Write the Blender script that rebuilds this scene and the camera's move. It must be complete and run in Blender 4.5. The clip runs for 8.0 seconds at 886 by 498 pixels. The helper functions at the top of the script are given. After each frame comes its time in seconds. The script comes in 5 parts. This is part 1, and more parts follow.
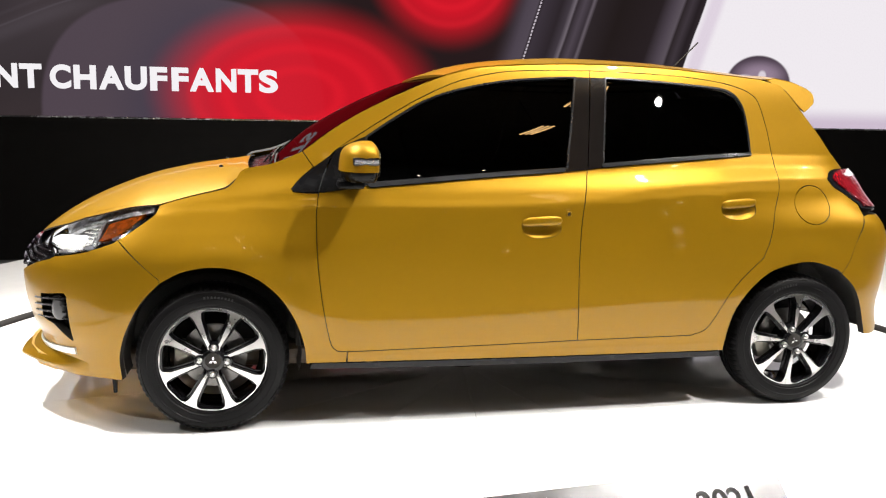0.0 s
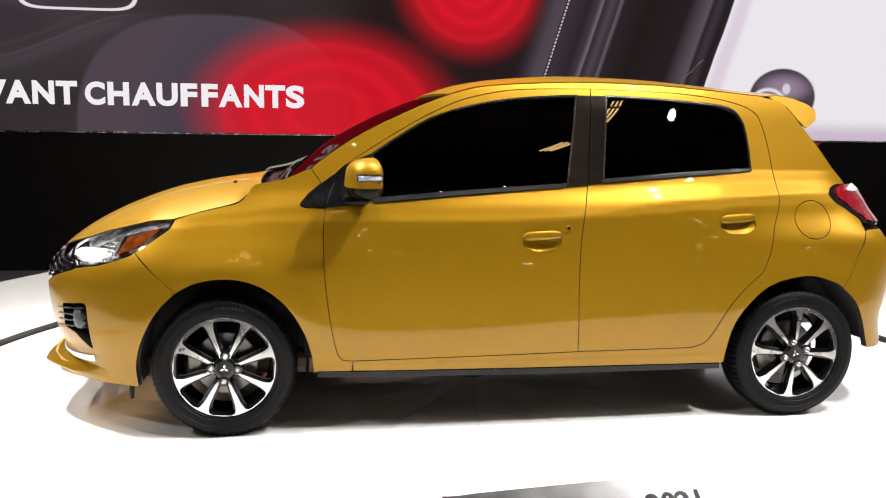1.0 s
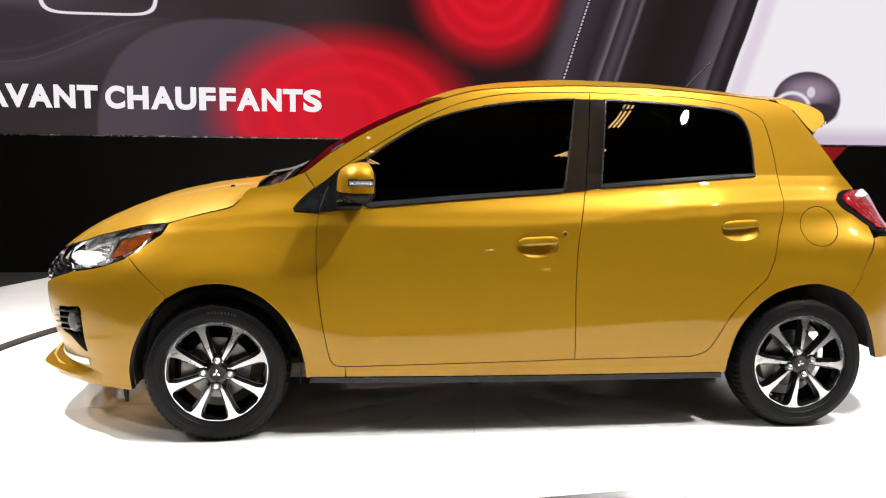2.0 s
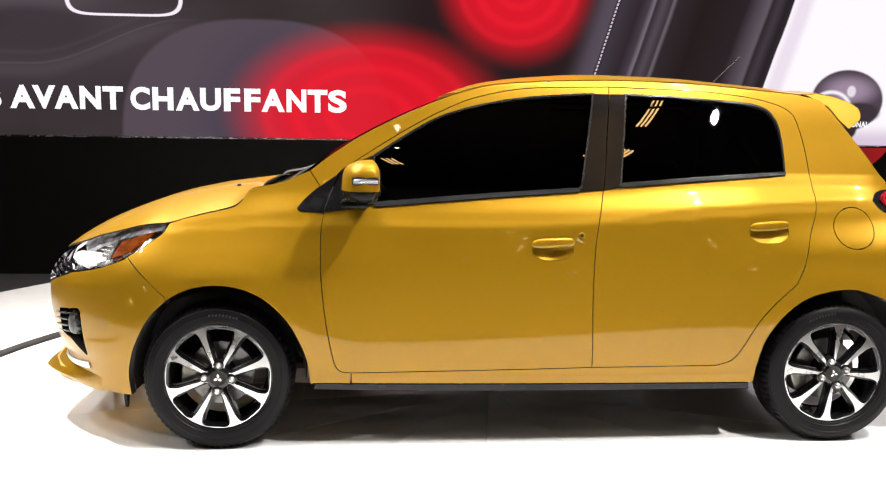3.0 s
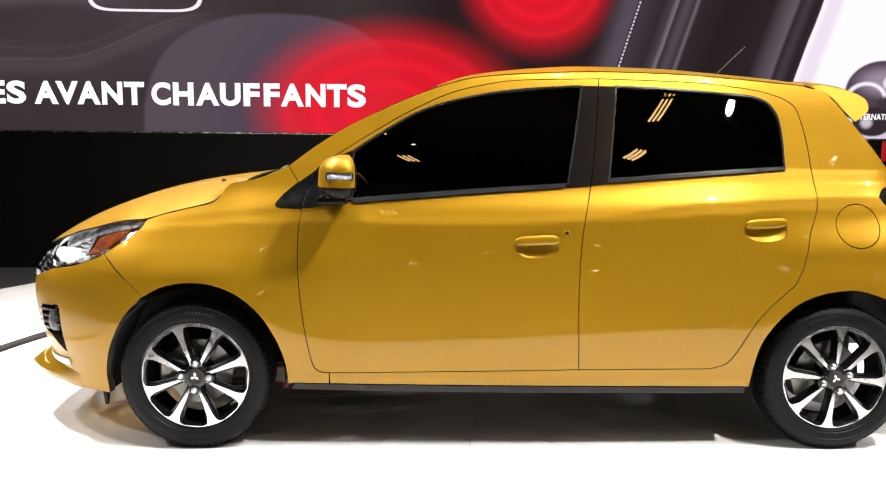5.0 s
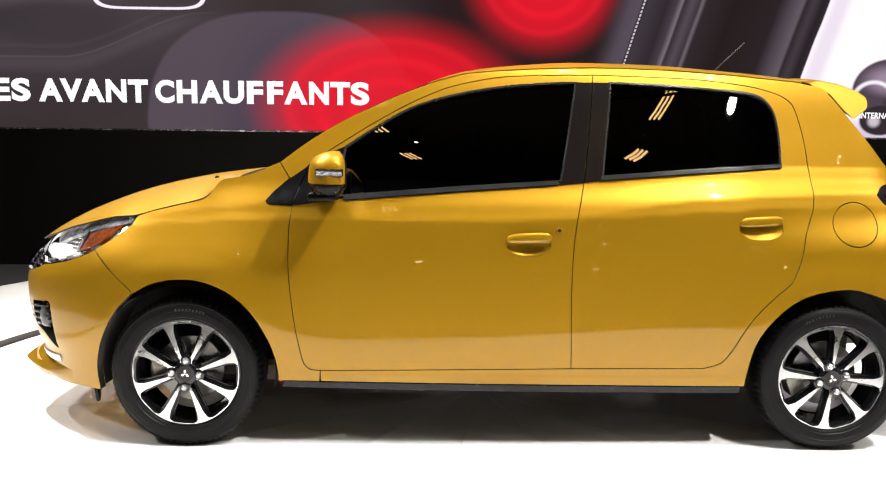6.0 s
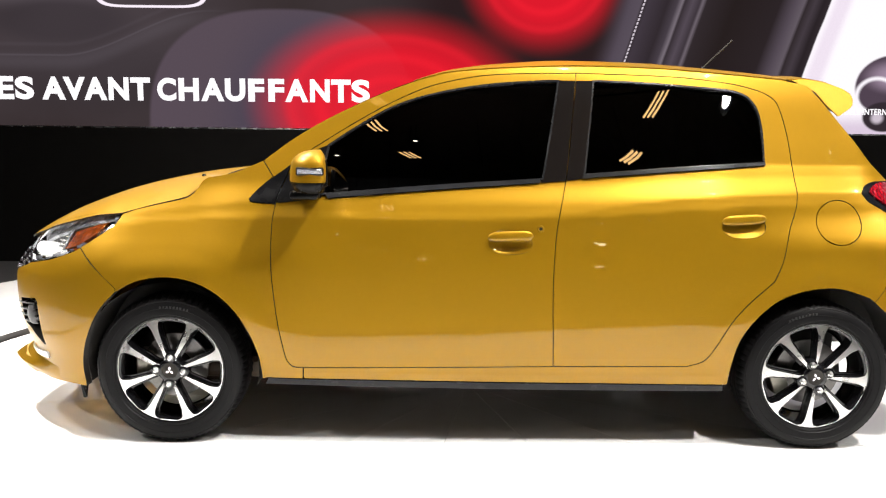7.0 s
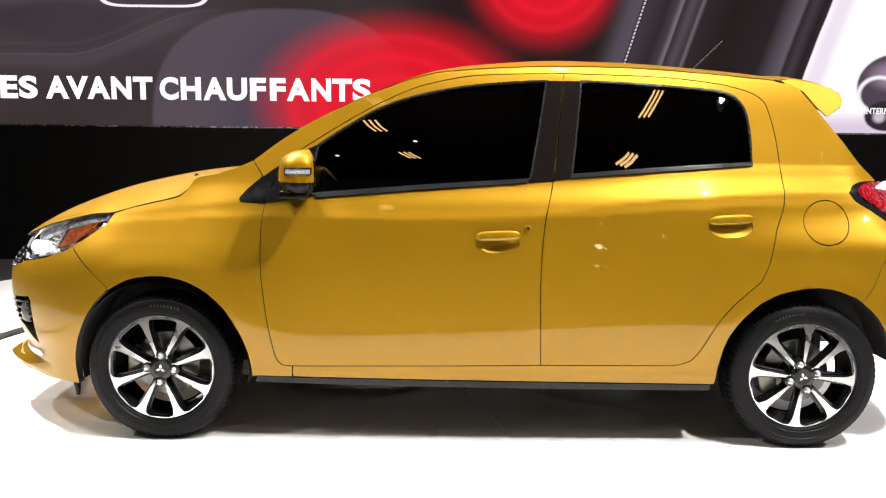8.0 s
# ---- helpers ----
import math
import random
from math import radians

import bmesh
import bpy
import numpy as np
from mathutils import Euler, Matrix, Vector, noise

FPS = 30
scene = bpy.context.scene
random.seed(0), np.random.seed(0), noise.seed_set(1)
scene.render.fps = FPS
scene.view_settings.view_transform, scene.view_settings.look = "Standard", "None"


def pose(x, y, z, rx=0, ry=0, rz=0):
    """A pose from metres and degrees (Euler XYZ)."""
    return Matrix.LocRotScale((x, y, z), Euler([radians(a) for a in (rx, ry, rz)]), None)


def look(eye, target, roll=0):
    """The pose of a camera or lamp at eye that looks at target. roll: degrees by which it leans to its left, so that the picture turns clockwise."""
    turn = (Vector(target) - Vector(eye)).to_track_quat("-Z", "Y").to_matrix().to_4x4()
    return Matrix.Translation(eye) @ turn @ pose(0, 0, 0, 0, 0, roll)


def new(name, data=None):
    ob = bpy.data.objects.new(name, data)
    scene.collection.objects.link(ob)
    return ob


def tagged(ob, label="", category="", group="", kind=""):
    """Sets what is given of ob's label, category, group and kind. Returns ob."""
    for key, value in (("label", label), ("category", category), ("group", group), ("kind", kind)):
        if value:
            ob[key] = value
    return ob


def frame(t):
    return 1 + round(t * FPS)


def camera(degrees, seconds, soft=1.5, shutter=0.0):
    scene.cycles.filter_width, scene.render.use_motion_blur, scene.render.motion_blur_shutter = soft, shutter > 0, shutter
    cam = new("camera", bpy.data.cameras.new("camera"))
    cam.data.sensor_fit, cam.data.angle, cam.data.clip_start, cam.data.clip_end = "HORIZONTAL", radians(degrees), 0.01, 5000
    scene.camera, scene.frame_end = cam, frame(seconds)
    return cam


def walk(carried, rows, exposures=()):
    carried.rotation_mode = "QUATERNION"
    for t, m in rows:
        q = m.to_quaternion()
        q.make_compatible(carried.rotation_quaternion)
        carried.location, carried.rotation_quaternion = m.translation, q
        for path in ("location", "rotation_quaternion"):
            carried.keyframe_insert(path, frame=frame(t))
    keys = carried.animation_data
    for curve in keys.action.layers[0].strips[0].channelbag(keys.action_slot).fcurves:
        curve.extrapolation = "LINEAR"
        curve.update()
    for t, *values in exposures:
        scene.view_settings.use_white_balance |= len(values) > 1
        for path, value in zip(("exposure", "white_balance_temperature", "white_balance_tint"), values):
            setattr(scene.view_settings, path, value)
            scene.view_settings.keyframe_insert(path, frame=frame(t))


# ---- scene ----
cam = camera(53.2, 8.0, soft=1.15)
PATH = [
    (0, (0.216, -4.155, 1.252), (0.601, -2.217, 0.938), 1.1),
    (0.5, (0.274, -4.212, 1.275), (0.618, -2.266, 0.966), 1.0),
    (1, (0.328, -4.29, 1.28), (0.632, -2.335, 0.99), 0.9),
    (1.5, (0.401, -4.3, 1.292), (0.669, -2.339, 1.005), 0.9),
    (3, (0.606, -4.131, 1.256), (0.755, -2.156, 0.98), 0.8),
    (3.5, (0.624, -4.073, 1.252), (0.728, -2.096, 0.973), 0.7),
    (4, (0.693, -4.056, 1.25), (0.768, -2.077, 0.972), 0.7),
    (4.5, (0.793, -4.055, 1.257), (0.851, -2.076, 0.972), 0.6),
    (6, (0.925, -4.023, 1.246), (0.949, -2.045, 0.955), 0.7),
    (6.5, (0.988, -4.025, 1.24), (0.992, -2.046, 0.949), 0.6),
    (7, (1.038, -4.033, 1.254), (1.034, -2.055, 0.955), 0.6),
    (7.5, (1.075, -4.04, 1.258), (1.065, -2.063, 0.956), 0.7),
    (8, (1.116, -4.052, 1.262), (1.092, -2.075, 0.959), 0.6),
]
walk(cam, [(t, look(eye, target, roll)) for t, eye, target, roll in PATH],
     [(0, -.20), (1.5, -.28), (3, .02), (8, .07)])

# ---- world and light ----
world = bpy.data.worlds.new("hall_dark")
world.use_nodes = True
world.node_tree.nodes["Background"].inputs[0].default_value = (0.02, 0.02, 0.022, 1)
world.node_tree.nodes["Background"].inputs[1].default_value = 0.05
scene.world = world
scene.view_settings.exposure = 0.0


# ---- materials ----
def node(nt, kind, operation="", interpolation_type=""):
    n = nt.nodes.new(kind)
    if operation:
        n.operation = operation
    if interpolation_type:
        n.interpolation_type = interpolation_type
    return n


def base_material(name):
    m = bpy.data.materials.new(name)
    m.use_nodes = True
    return m, m.node_tree, m.node_tree.nodes["Principled BSDF"]


def plain(name, color, rough=0.5, metal=0.0, coat=0.0, noise_scale=30.0, vary=0.12, bump=0.0, spec=0.5, rough_vary=0.08):
    """A surface with two scales of variation in colour, gloss and relief."""
    m, nt, b = base_material(name)
    co = node(nt, "ShaderNodeTexCoord")
    n1 = node(nt, "ShaderNodeTexNoise")
    n1.inputs["Scale"].default_value, n1.inputs["Detail"].default_value = noise_scale, 6
    n2 = node(nt, "ShaderNodeTexNoise")
    n2.inputs["Scale"].default_value, n2.inputs["Detail"].default_value = noise_scale / 12, 3
    nt.links.new(co.outputs["Object"], n1.inputs["Vector"])
    nt.links.new(co.outputs["Object"], n2.inputs["Vector"])
    add = node(nt, "ShaderNodeMath", operation="ADD")
    nt.links.new(n1.outputs["Fac"], add.inputs[0])
    nt.links.new(n2.outputs["Fac"], add.inputs[1])
    ramp = node(nt, "ShaderNodeMapRange")
    ramp.inputs["From Min"].default_value, ramp.inputs["From Max"].default_value = 0.6, 1.4
    ramp.inputs["To Min"].default_value, ramp.inputs["To Max"].default_value = 1 - vary, 1 + vary
    nt.links.new(add.outputs[0], ramp.inputs["Value"])
    mul = node(nt, "ShaderNodeVectorMath", operation="SCALE")
    mul.inputs[0].default_value = color
    nt.links.new(ramp.outputs[0], mul.inputs["Scale"])
    nt.links.new(mul.outputs[0], b.inputs["Base Color"])
    rr = node(nt, "ShaderNodeMapRange")
    rr.inputs["From Min"].default_value, rr.inputs["From Max"].default_value = 0.3, 0.7
    rr.inputs["To Min"].default_value, rr.inputs["To Max"].default_value = max(0.0, rough - rough_vary), min(1.0, rough + rough_vary)
    nt.links.new(n2.outputs["Fac"], rr.inputs["Value"])
    nt.links.new(rr.outputs[0], b.inputs["Roughness"])
    b.inputs["Metallic"].default_value = metal
    b.inputs["Coat Weight"].default_value = coat
    b.inputs["Coat Roughness"].default_value = 0.02
    b.inputs["Specular IOR Level"].default_value = spec
    if bump:
        bp = node(nt, "ShaderNodeBump")
        bp.inputs["Strength"].default_value, bp.inputs["Distance"].default_value = 1.0, bump
        nt.links.new(n1.outputs["Fac"], bp.inputs["Height"])
        nt.links.new(bp.outputs[0], b.inputs["Normal"])
    return m


def paint_material():
    """Sand-yellow metallic lacquer: fine flakes, slight orange peel, clear coat."""
    m, nt, b = base_material("yellow_paint")
    co = node(nt, "ShaderNodeTexCoord")
    flake = node(nt, "ShaderNodeTexVoronoi")
    flake.inputs["Scale"].default_value = 900
    nt.links.new(co.outputs["Object"], flake.inputs["Vector"])
    hue = node(nt, "ShaderNodeMixRGB")
    hue.inputs[1].default_value, hue.inputs[2].default_value = (0.220, 0.114, 0.0030, 1), (0.256, 0.137, 0.0046, 1)
    sep = node(nt, "ShaderNodeSeparateColor")
    nt.links.new(flake.outputs["Color"], sep.inputs[0])
    nt.links.new(sep.outputs[0], hue.inputs[0])
    nt.links.new(hue.outputs[0], b.inputs["Base Color"])
    peel = node(nt, "ShaderNodeTexNoise")
    peel.inputs["Scale"].default_value, peel.inputs["Detail"].default_value = 55, 2
    nt.links.new(co.outputs["Object"], peel.inputs["Vector"])
    bp = node(nt, "ShaderNodeBump")
    bp.inputs["Strength"].default_value, bp.inputs["Distance"].default_value = 0.2, 0.00012
    nt.links.new(peel.outputs["Fac"], bp.inputs["Height"])
    nt.links.new(bp.outputs[0], b.inputs["Coat Normal"])
    b.inputs["Metallic"].default_value, b.inputs["Roughness"].default_value = 0.40, 0.40
    b.inputs["Specular IOR Level"].default_value = 0.1
    b.inputs["Coat Weight"].default_value, b.inputs["Coat Roughness"].default_value = 0.42, 0.008
    return m


def facets(name, color, rough, metal, scale, depth, coat=0.0):
    """Pressed lamp optics: small tilted cells that catch the lights one by one."""
    m, nt, b = base_material(name)
    co, cell = node(nt, "ShaderNodeTexCoord"), node(nt, "ShaderNodeTexVoronoi")
    cell.inputs["Scale"].default_value = scale
    nt.links.new(co.outputs["Object"], cell.inputs["Vector"])
    sep = node(nt, "ShaderNodeSeparateColor")
    nt.links.new(cell.outputs["Color"], sep.inputs[0])
    shade = node(nt, "ShaderNodeMapRange")
    shade.inputs["To Min"].default_value, shade.inputs["To Max"].default_value = 0.55, 1.15
    nt.links.new(sep.outputs[1], shade.inputs["Value"])
    mul = node(nt, "ShaderNodeVectorMath", operation="SCALE")
    mul.inputs[0].default_value = color
    nt.links.new(shade.outputs[0], mul.inputs["Scale"])
    nt.links.new(mul.outputs[0], b.inputs["Base Color"])
    bp = node(nt, "ShaderNodeBump")
    bp.inputs["Strength"].default_value, bp.inputs["Distance"].default_value = 1.0, depth
    nt.links.new(cell.outputs["Distance"], bp.inputs["Height"])
    nt.links.new(bp.outputs[0], b.inputs["Normal"])
    b.inputs["Roughness"].default_value, b.inputs["Metallic"].default_value, b.inputs["Coat Weight"].default_value = rough, metal, coat
    b.inputs["Coat Roughness"].default_value = 0.02
    return m


def glass_material(name, tint, gloss=1.0):
    """Thin tinted glass: light passes dimmed, and the surface mirrors by Fresnel."""
    m = bpy.data.materials.new(name)
    m.use_nodes = True
    nt = m.node_tree
    nt.nodes.clear()
    out = node(nt, "ShaderNodeOutputMaterial")
    tr, gl, mix, fr = node(nt, "ShaderNodeBsdfTransparent"), node(nt, "ShaderNodeBsdfGlossy"), node(nt, "ShaderNodeMixShader"), node(nt, "ShaderNodeFresnel")
    tr.inputs[0].default_value = (*tint, 1)
    gl.inputs["Color"].default_value = (gloss, gloss, gloss, 1)
    gl.inputs["Roughness"].default_value = 0.01
    fr.inputs[0].default_value = 1.52
    nt.links.new(fr.outputs[0], mix.inputs[0])
    nt.links.new(tr.outputs[0], mix.inputs[1])
    nt.links.new(gl.outputs[0], mix.inputs[2])
    nt.links.new(mix.outputs[0], out.inputs[0])
    return m


def glow(name, color, strength):
    m = bpy.data.materials.new(name)
    m.use_nodes = True
    nt = m.node_tree
    nt.nodes.clear()
    out, e = node(nt, "ShaderNodeOutputMaterial"), node(nt, "ShaderNodeEmission")
    e.inputs[0].default_value, e.inputs[1].default_value = (*color, 1), strength
    nt.links.new(e.outputs[0], out.inputs[0])
    return m


def screen_material():
    """The LED wall's picture: a dark car cabin, a seat back, two red heat glows, leather with soft folds and a bright window."""
    m = bpy.data.materials.new("led_picture")
    m.use_nodes = True
    nt = m.node_tree
    nt.nodes.clear()
    out, e = node(nt, "ShaderNodeOutputMaterial"), node(nt, "ShaderNodeEmission")
    co = node(nt, "ShaderNodeTexCoord")
    xyz = node(nt, "ShaderNodeSeparateXYZ")
    nt.links.new(co.outputs["Object"], xyz.inputs[0])

    def math_node(op, a, b):
        n = node(nt, "ShaderNodeMath", operation=op)
        for k, v in enumerate((a, b)):
            if isinstance(v, (int, float)):
                n.inputs[k].default_value = v
            else:
                nt.links.new(v, n.inputs[k])
        return n.outputs[0]

    def step(v, a, b, lo=0.0, hi=1.0):
        n = node(nt, "ShaderNodeMapRange", interpolation_type="SMOOTHSTEP")
        for key, w in (("From Min", a), ("From Max", b), ("To Min", lo), ("To Max", hi)):
            n.inputs[key].default_value = w
        nt.links.new(v, n.inputs["Value"])
        return n.outputs[0]

    def wobble(scale, detail, amount):
        n = node(nt, "ShaderNodeTexNoise")
        n.inputs["Scale"].default_value, n.inputs["Detail"].default_value = scale, detail
        nt.links.new(co.outputs["Object"], n.inputs["Vector"])
        return math_node("MULTIPLY", math_node("SUBTRACT", n.outputs["Fac"], 0.5), amount)

    def radius(cx, cz, rx, rz):
        dx = math_node("DIVIDE", math_node("SUBTRACT", xyz.outputs[0], cx), rx)
        dz = math_node("DIVIDE", math_node("SUBTRACT", xyz.outputs[2], cz), rz)
        return math_node("SQRT", math_node("ADD", math_node("MULTIPLY", dx, dx), math_node("MULTIPLY", dz, dz)), 0.0)

    def disc(cx, cz, rx, rz, soft):
        return step(radius(cx, cz, rx, rz), 1 - soft, 1 + soft, 1.0, 0.0)

    def squared(cx, cz, rx, rz, power):
        """Like radius, for a form with rounded corners."""
        total = None
        for axis, c, half in ((0, cx, rx), (2, cz, rz)):
            d = math_node("ABSOLUTE", math_node("DIVIDE", math_node("SUBTRACT", xyz.outputs[axis], c), half), 0.0)
            d = math_node("POWER", d, power)
            total = d if total is None else math_node("ADD", total, d)
        return math_node("POWER", total, 1.0 / power)

    def ring(cx, cz, rx, rz, wide):
        return step(math_node("ABSOLUTE", math_node("SUBTRACT", radius(cx, cz, rx, rz), 1.0), 0.0), 0.0, wide, 1.0, 0.0)

    def layer(under, color, fac):
        n = node(nt, "ShaderNodeMixRGB")
        n.inputs[2].default_value = (*color, 1)
        nt.links.new(under, n.inputs[1])
        nt.links.new(fac, n.inputs[0])
        return n.outputs[0]

    fine, broad = wobble(60.0, 2, 0.10), wobble(0.9, 4, 1.0)
    base = node(nt, "ShaderNodeMixRGB")
    base.inputs[1].default_value, base.inputs[2].default_value = (0.026, 0.018, 0.017, 1), (0.060, 0.045, 0.050, 1)
    nt.links.new(math_node("ADD", 0.45, broad), base.inputs[0])
    pic = base.outputs[0]
    # the far door: a dark armrest, pale edges of the trim, a grey patch over it
    pic = layer(pic, (0.105, 0.085, 0.100), math_node("MULTIPLY", disc(-2.75, 2.42, .75, .20, .5), 0.8))
    pic = layer(pic, (0.014, 0.010, 0.011), math_node("MULTIPLY", disc(-2.62, 2.10, .62, .20, .35), 0.85))
    pic = layer(pic, (0.018, 0.013, 0.013), math_node("MULTIPLY", disc(-2.2, 1.62, 1.0, .30, .6), 0.7))
    pic = layer(pic, (0.085, 0.068, 0.080), math_node("MULTIPLY", disc(-2.3, 1.95, 1.3, .62, .7), 0.45))
    bend = math_node("ADD", 1.78, math_node("MULTIPLY", step(xyz.outputs[0], -2.6, -1.2), 0.42))
    for off, wide, amount in ((0.0, .016, .30), (.10, .030, .10), (-.06, .12, .22)):
        d = math_node("ABSOLUTE", math_node("SUBTRACT", math_node("SUBTRACT", xyz.outputs[2], bend), off), 0.0)
        pic = layer(pic, (0.13, 0.11, 0.13), math_node("MULTIPLY", step(d, 0.0, wide, 1.0, 0.0), step(xyz.outputs[0], -1.6, -.9, amount, 0.0)))
    # the seat back, woven, a shade bluer towards its middle
    seat = math_node("MULTIPLY", step(squared(-.52, 1.10, 1.27, 1.12, 2.5), .982, 1.018, 1.0, 0.0), 0.92)
    pic = layer(pic, (0.098, 0.072, 0.093), seat)
    pic = layer(pic, (0.062, 0.052, 0.082), math_node("MULTIPLY", seat, disc(-.30, 1.15, .65, .85, .6)))
    # the pale chrome frame of a door pull
    pull = math_node("ABSOLUTE", math_node("SUBTRACT", squared(-1.74, 2.57, .52, .335, 6.0), 1.0), 0.0)
    pic = layer(pic, (0.95, 0.86, 0.95), step(pull, .022, .045, 1.0, 0.0))
    pic = layer(pic, (0.020, 0.010, 0.011), step(xyz.outputs[0], .2, 1.1, 0.0, .85))
    # the heat glows with their rings
    for cx, cz, rx, rz, soft in ((.52, 1.35, 1.10, .70, .34), (1.95, 2.60, .64, .62, .36)):
        glow_fac = disc(cx, cz, rx, rz, soft)
        pic = layer(pic, (0.80, 0.010, 0.026), math_node("MULTIPLY", glow_fac, 0.88))
        for r in (.34, .62, .88):
            pic = layer(pic, (1.0, 0.018, 0.036), math_node("MULTIPLY", ring(cx, cz, rx * r, rz * r, .10 / r), 0.30))
    # the near seat: leather that folds along slanted seams
    slant = math_node("SUBTRACT", xyz.outputs[0], math_node("MULTIPLY", math_node("SUBTRACT", xyz.outputs[2], 1.9), 0.31))
    slant = math_node("ADD", slant, math_node("MULTIPLY", broad, 0.05))
    ramp = node(nt, "ShaderNodeValToRGB")
    el = ramp.color_ramp.elements
    folds = ((2.42, .026, .018, .019), (2.62, .085, .066, .088), (2.72, .095, .075, .098), (2.745, .030, .022, .026), (2.79, .050, .038, .050), (2.97, .030, .022, .027),
             (3.06, .060, .047, .060), (3.105, .180, .150, .178), (3.125, .036, .027, .033), (3.20, .085, .066, .085), (3.27, .045, .034, .043), (3.295, .150, .122, .146),
             (3.33, .030, .022, .025), (3.60, .019, .013, .013), (4.02, .024, .017, .019), (4.16, .085, .066, .085), (4.24, .120, .097, .118), (4.27, .030, .022, .025), (4.34, .055, .042, .052), (4.42, .022, .016, .019), (4.48, .030, .022, .026))
    lo, hi = folds[0][0], folds[-1][0]
    while len(el) < len(folds):
        el.new(0.5)
    for k, (u, r, g, b) in enumerate(folds):
        el[k].position, el[k].color = (u - lo) / (hi - lo), (r, g, b, 1)
    along = node(nt, "ShaderNodeMapRange")
    along.inputs["From Min"].default_value, along.inputs["From Max"].default_value = lo, hi
    nt.links.new(slant, along.inputs["Value"])
    nt.links.new(along.outputs[0], ramp.inputs[0])
    mixed = node(nt, "ShaderNodeMixRGB")
    nt.links.new(pic, mixed.inputs[1])
    nt.links.new(ramp.outputs[0], mixed.inputs[2])
    nt.links.new(step(slant, 2.34, 2.66), mixed.inputs[0])
    pic = mixed.outputs[0]
    # stitches
    saw = math_node("FRACT", math_node("MULTIPLY", xyz.outputs[2], 29.0), 0.0)
    row = step(math_node("ABSOLUTE", math_node("SUBTRACT", slant, 2.752), 0.0), .006, .011, 1.0, 0.0)
    pic = layer(pic, (0.62, 0.55, 0.62), math_node("MULTIPLY", row, step(saw, .30, .36)))
    # the bright window with lilac streaks, and the rounded dark console in it
    bright = step(slant, 4.475, 4.495)
    pic = layer(pic, (1.0, 0.95, 1.0), bright)
    pic = layer(pic, (0.66, 0.50, 0.68), math_node("MULTIPLY", bright, step(math_node("ABSOLUTE", math_node("SUBTRACT", slant, 4.60), 0.0), .03, .13, .45, 0.0)))
    pic = layer(pic, (0.60, 0.46, 0.62), math_node("MULTIPLY", bright, step(xyz.outputs[2], 1.36, 1.16, 0.0, .75)))
    pic = layer(pic, (0.080, 0.055, 0.078), disc(5.28, 1.56, .37, .30, .04))
    pic = layer(pic, (0.34, 0.25, 0.34), disc(5.30, 1.66, .24, .12, .6))
    pic = layer(pic, (0.95, 0.90, 0.96), ring(5.12, 1.48, .19, .16, .20))
    pic = layer(pic, (0.05, 0.035, 0.045), disc(5.42, 1.44, .20, .10, .2))
    pic = layer(pic, (0.035, 0.025, 0.032), disc(5.20, 1.28, .20, .14, .08))
    pic = layer(pic, (0.60, 0.52, 0.60), disc(5.14, 1.27, .055, .050, .5))
    pic = layer(pic, (0.80, 0.72, 0.80), disc(5.32, 1.65, .045, .055, .3))
    grain = node(nt, "ShaderNodeVectorMath", operation="SCALE")
    nt.links.new(pic, grain.inputs[0])
    nt.links.new(math_node("ADD", 1.0, fine), grain.inputs["Scale"])
    nt.links.new(grain.outputs[0], e.inputs[0])
    e.inputs[1].default_value = 1.0
    nt.links.new(e.outputs[0], out.inputs[0])
    return m


PAINT = paint_material()
BLACK_TRIM = plain("black_trim", (0.0036, 0.0036, 0.0040), 0.27, noise_scale=220, vary=0.2, bump=0.0001, spec=0.10)
PILLAR_FILM = plain("pillar_film", (0.0050, 0.0040, 0.0037), 0.17, noise_scale=300, vary=0.05, rough_vary=0.0, spec=0.14)
GLOSS_BLACK = plain("gloss_black", (0.006, 0.006, 0.007), 0.10, vary=0.15, rough_vary=0.03, spec=0.4)
SILL_BLACK = plain("sill_trim", (0.012, 0.012, 0.013), 0.22, noise_scale=200, vary=0.15, spec=0.16)
SIGNAL = facets("signal_lens", (0.42, 0.42, 0.44), 0.12, 1.0, 420, 0.002)
SEAL = plain("window_seal", (0.016, 0.0165, 0.018), 0.20, metal=0.3, noise_scale=90)
BELT_GREY = plain("belt_strip", (0.006, 0.0063, 0.0075), 0.34, noise_scale=120, vary=0.06, spec=0.16)
# on panel rims: shade of the gaps put into colour; elsewhere plain black parts
SEAM_BLACK = plain("gap_shade_and_black", (0.012, 0.010, 0.008), 0.8, noise_scale=90)
LINER = plain("wheel_liner", (0.020, 0.019, 0.018), 0.75, noise_scale=60, vary=0.3, bump=0.001)
UNDER = plain("underbody", (0.050, 0.030, 0.014), 0.45, noise_scale=25, vary=0.4, bump=0.001)
# tan stands in for the bumper's yellow bounce on the floor
BOUNCE_TAN = plain("tan_bounce_tray", (0.52, 0.31, 0.085), 0.5, noise_scale=18, vary=0.3)
RUBBER = plain("tyre_rubber", (0.0042, 0.0040, 0.0044), 0.46, noise_scale=80, vary=0.25, bump=0.0003, spec=0.11)
MARK = plain("sidewall_relief", (0.009, 0.009, 0.0095), 0.40, noise_scale=80, vary=0.2)
MACHINED = plain("machined_alloy", (0.56, 0.55, 0.545), 0.30, metal=1.0, noise_scale=140, vary=0.08)
STEEL = plain("brushed_steel", (0.50, 0.50, 0.51), 0.25, metal=1.0, noise_scale=200, vary=0.08)
SATIN = plain("satin_chrome", (0.80, 0.80, 0.80), 0.30, metal=0.7, vary=0.04)
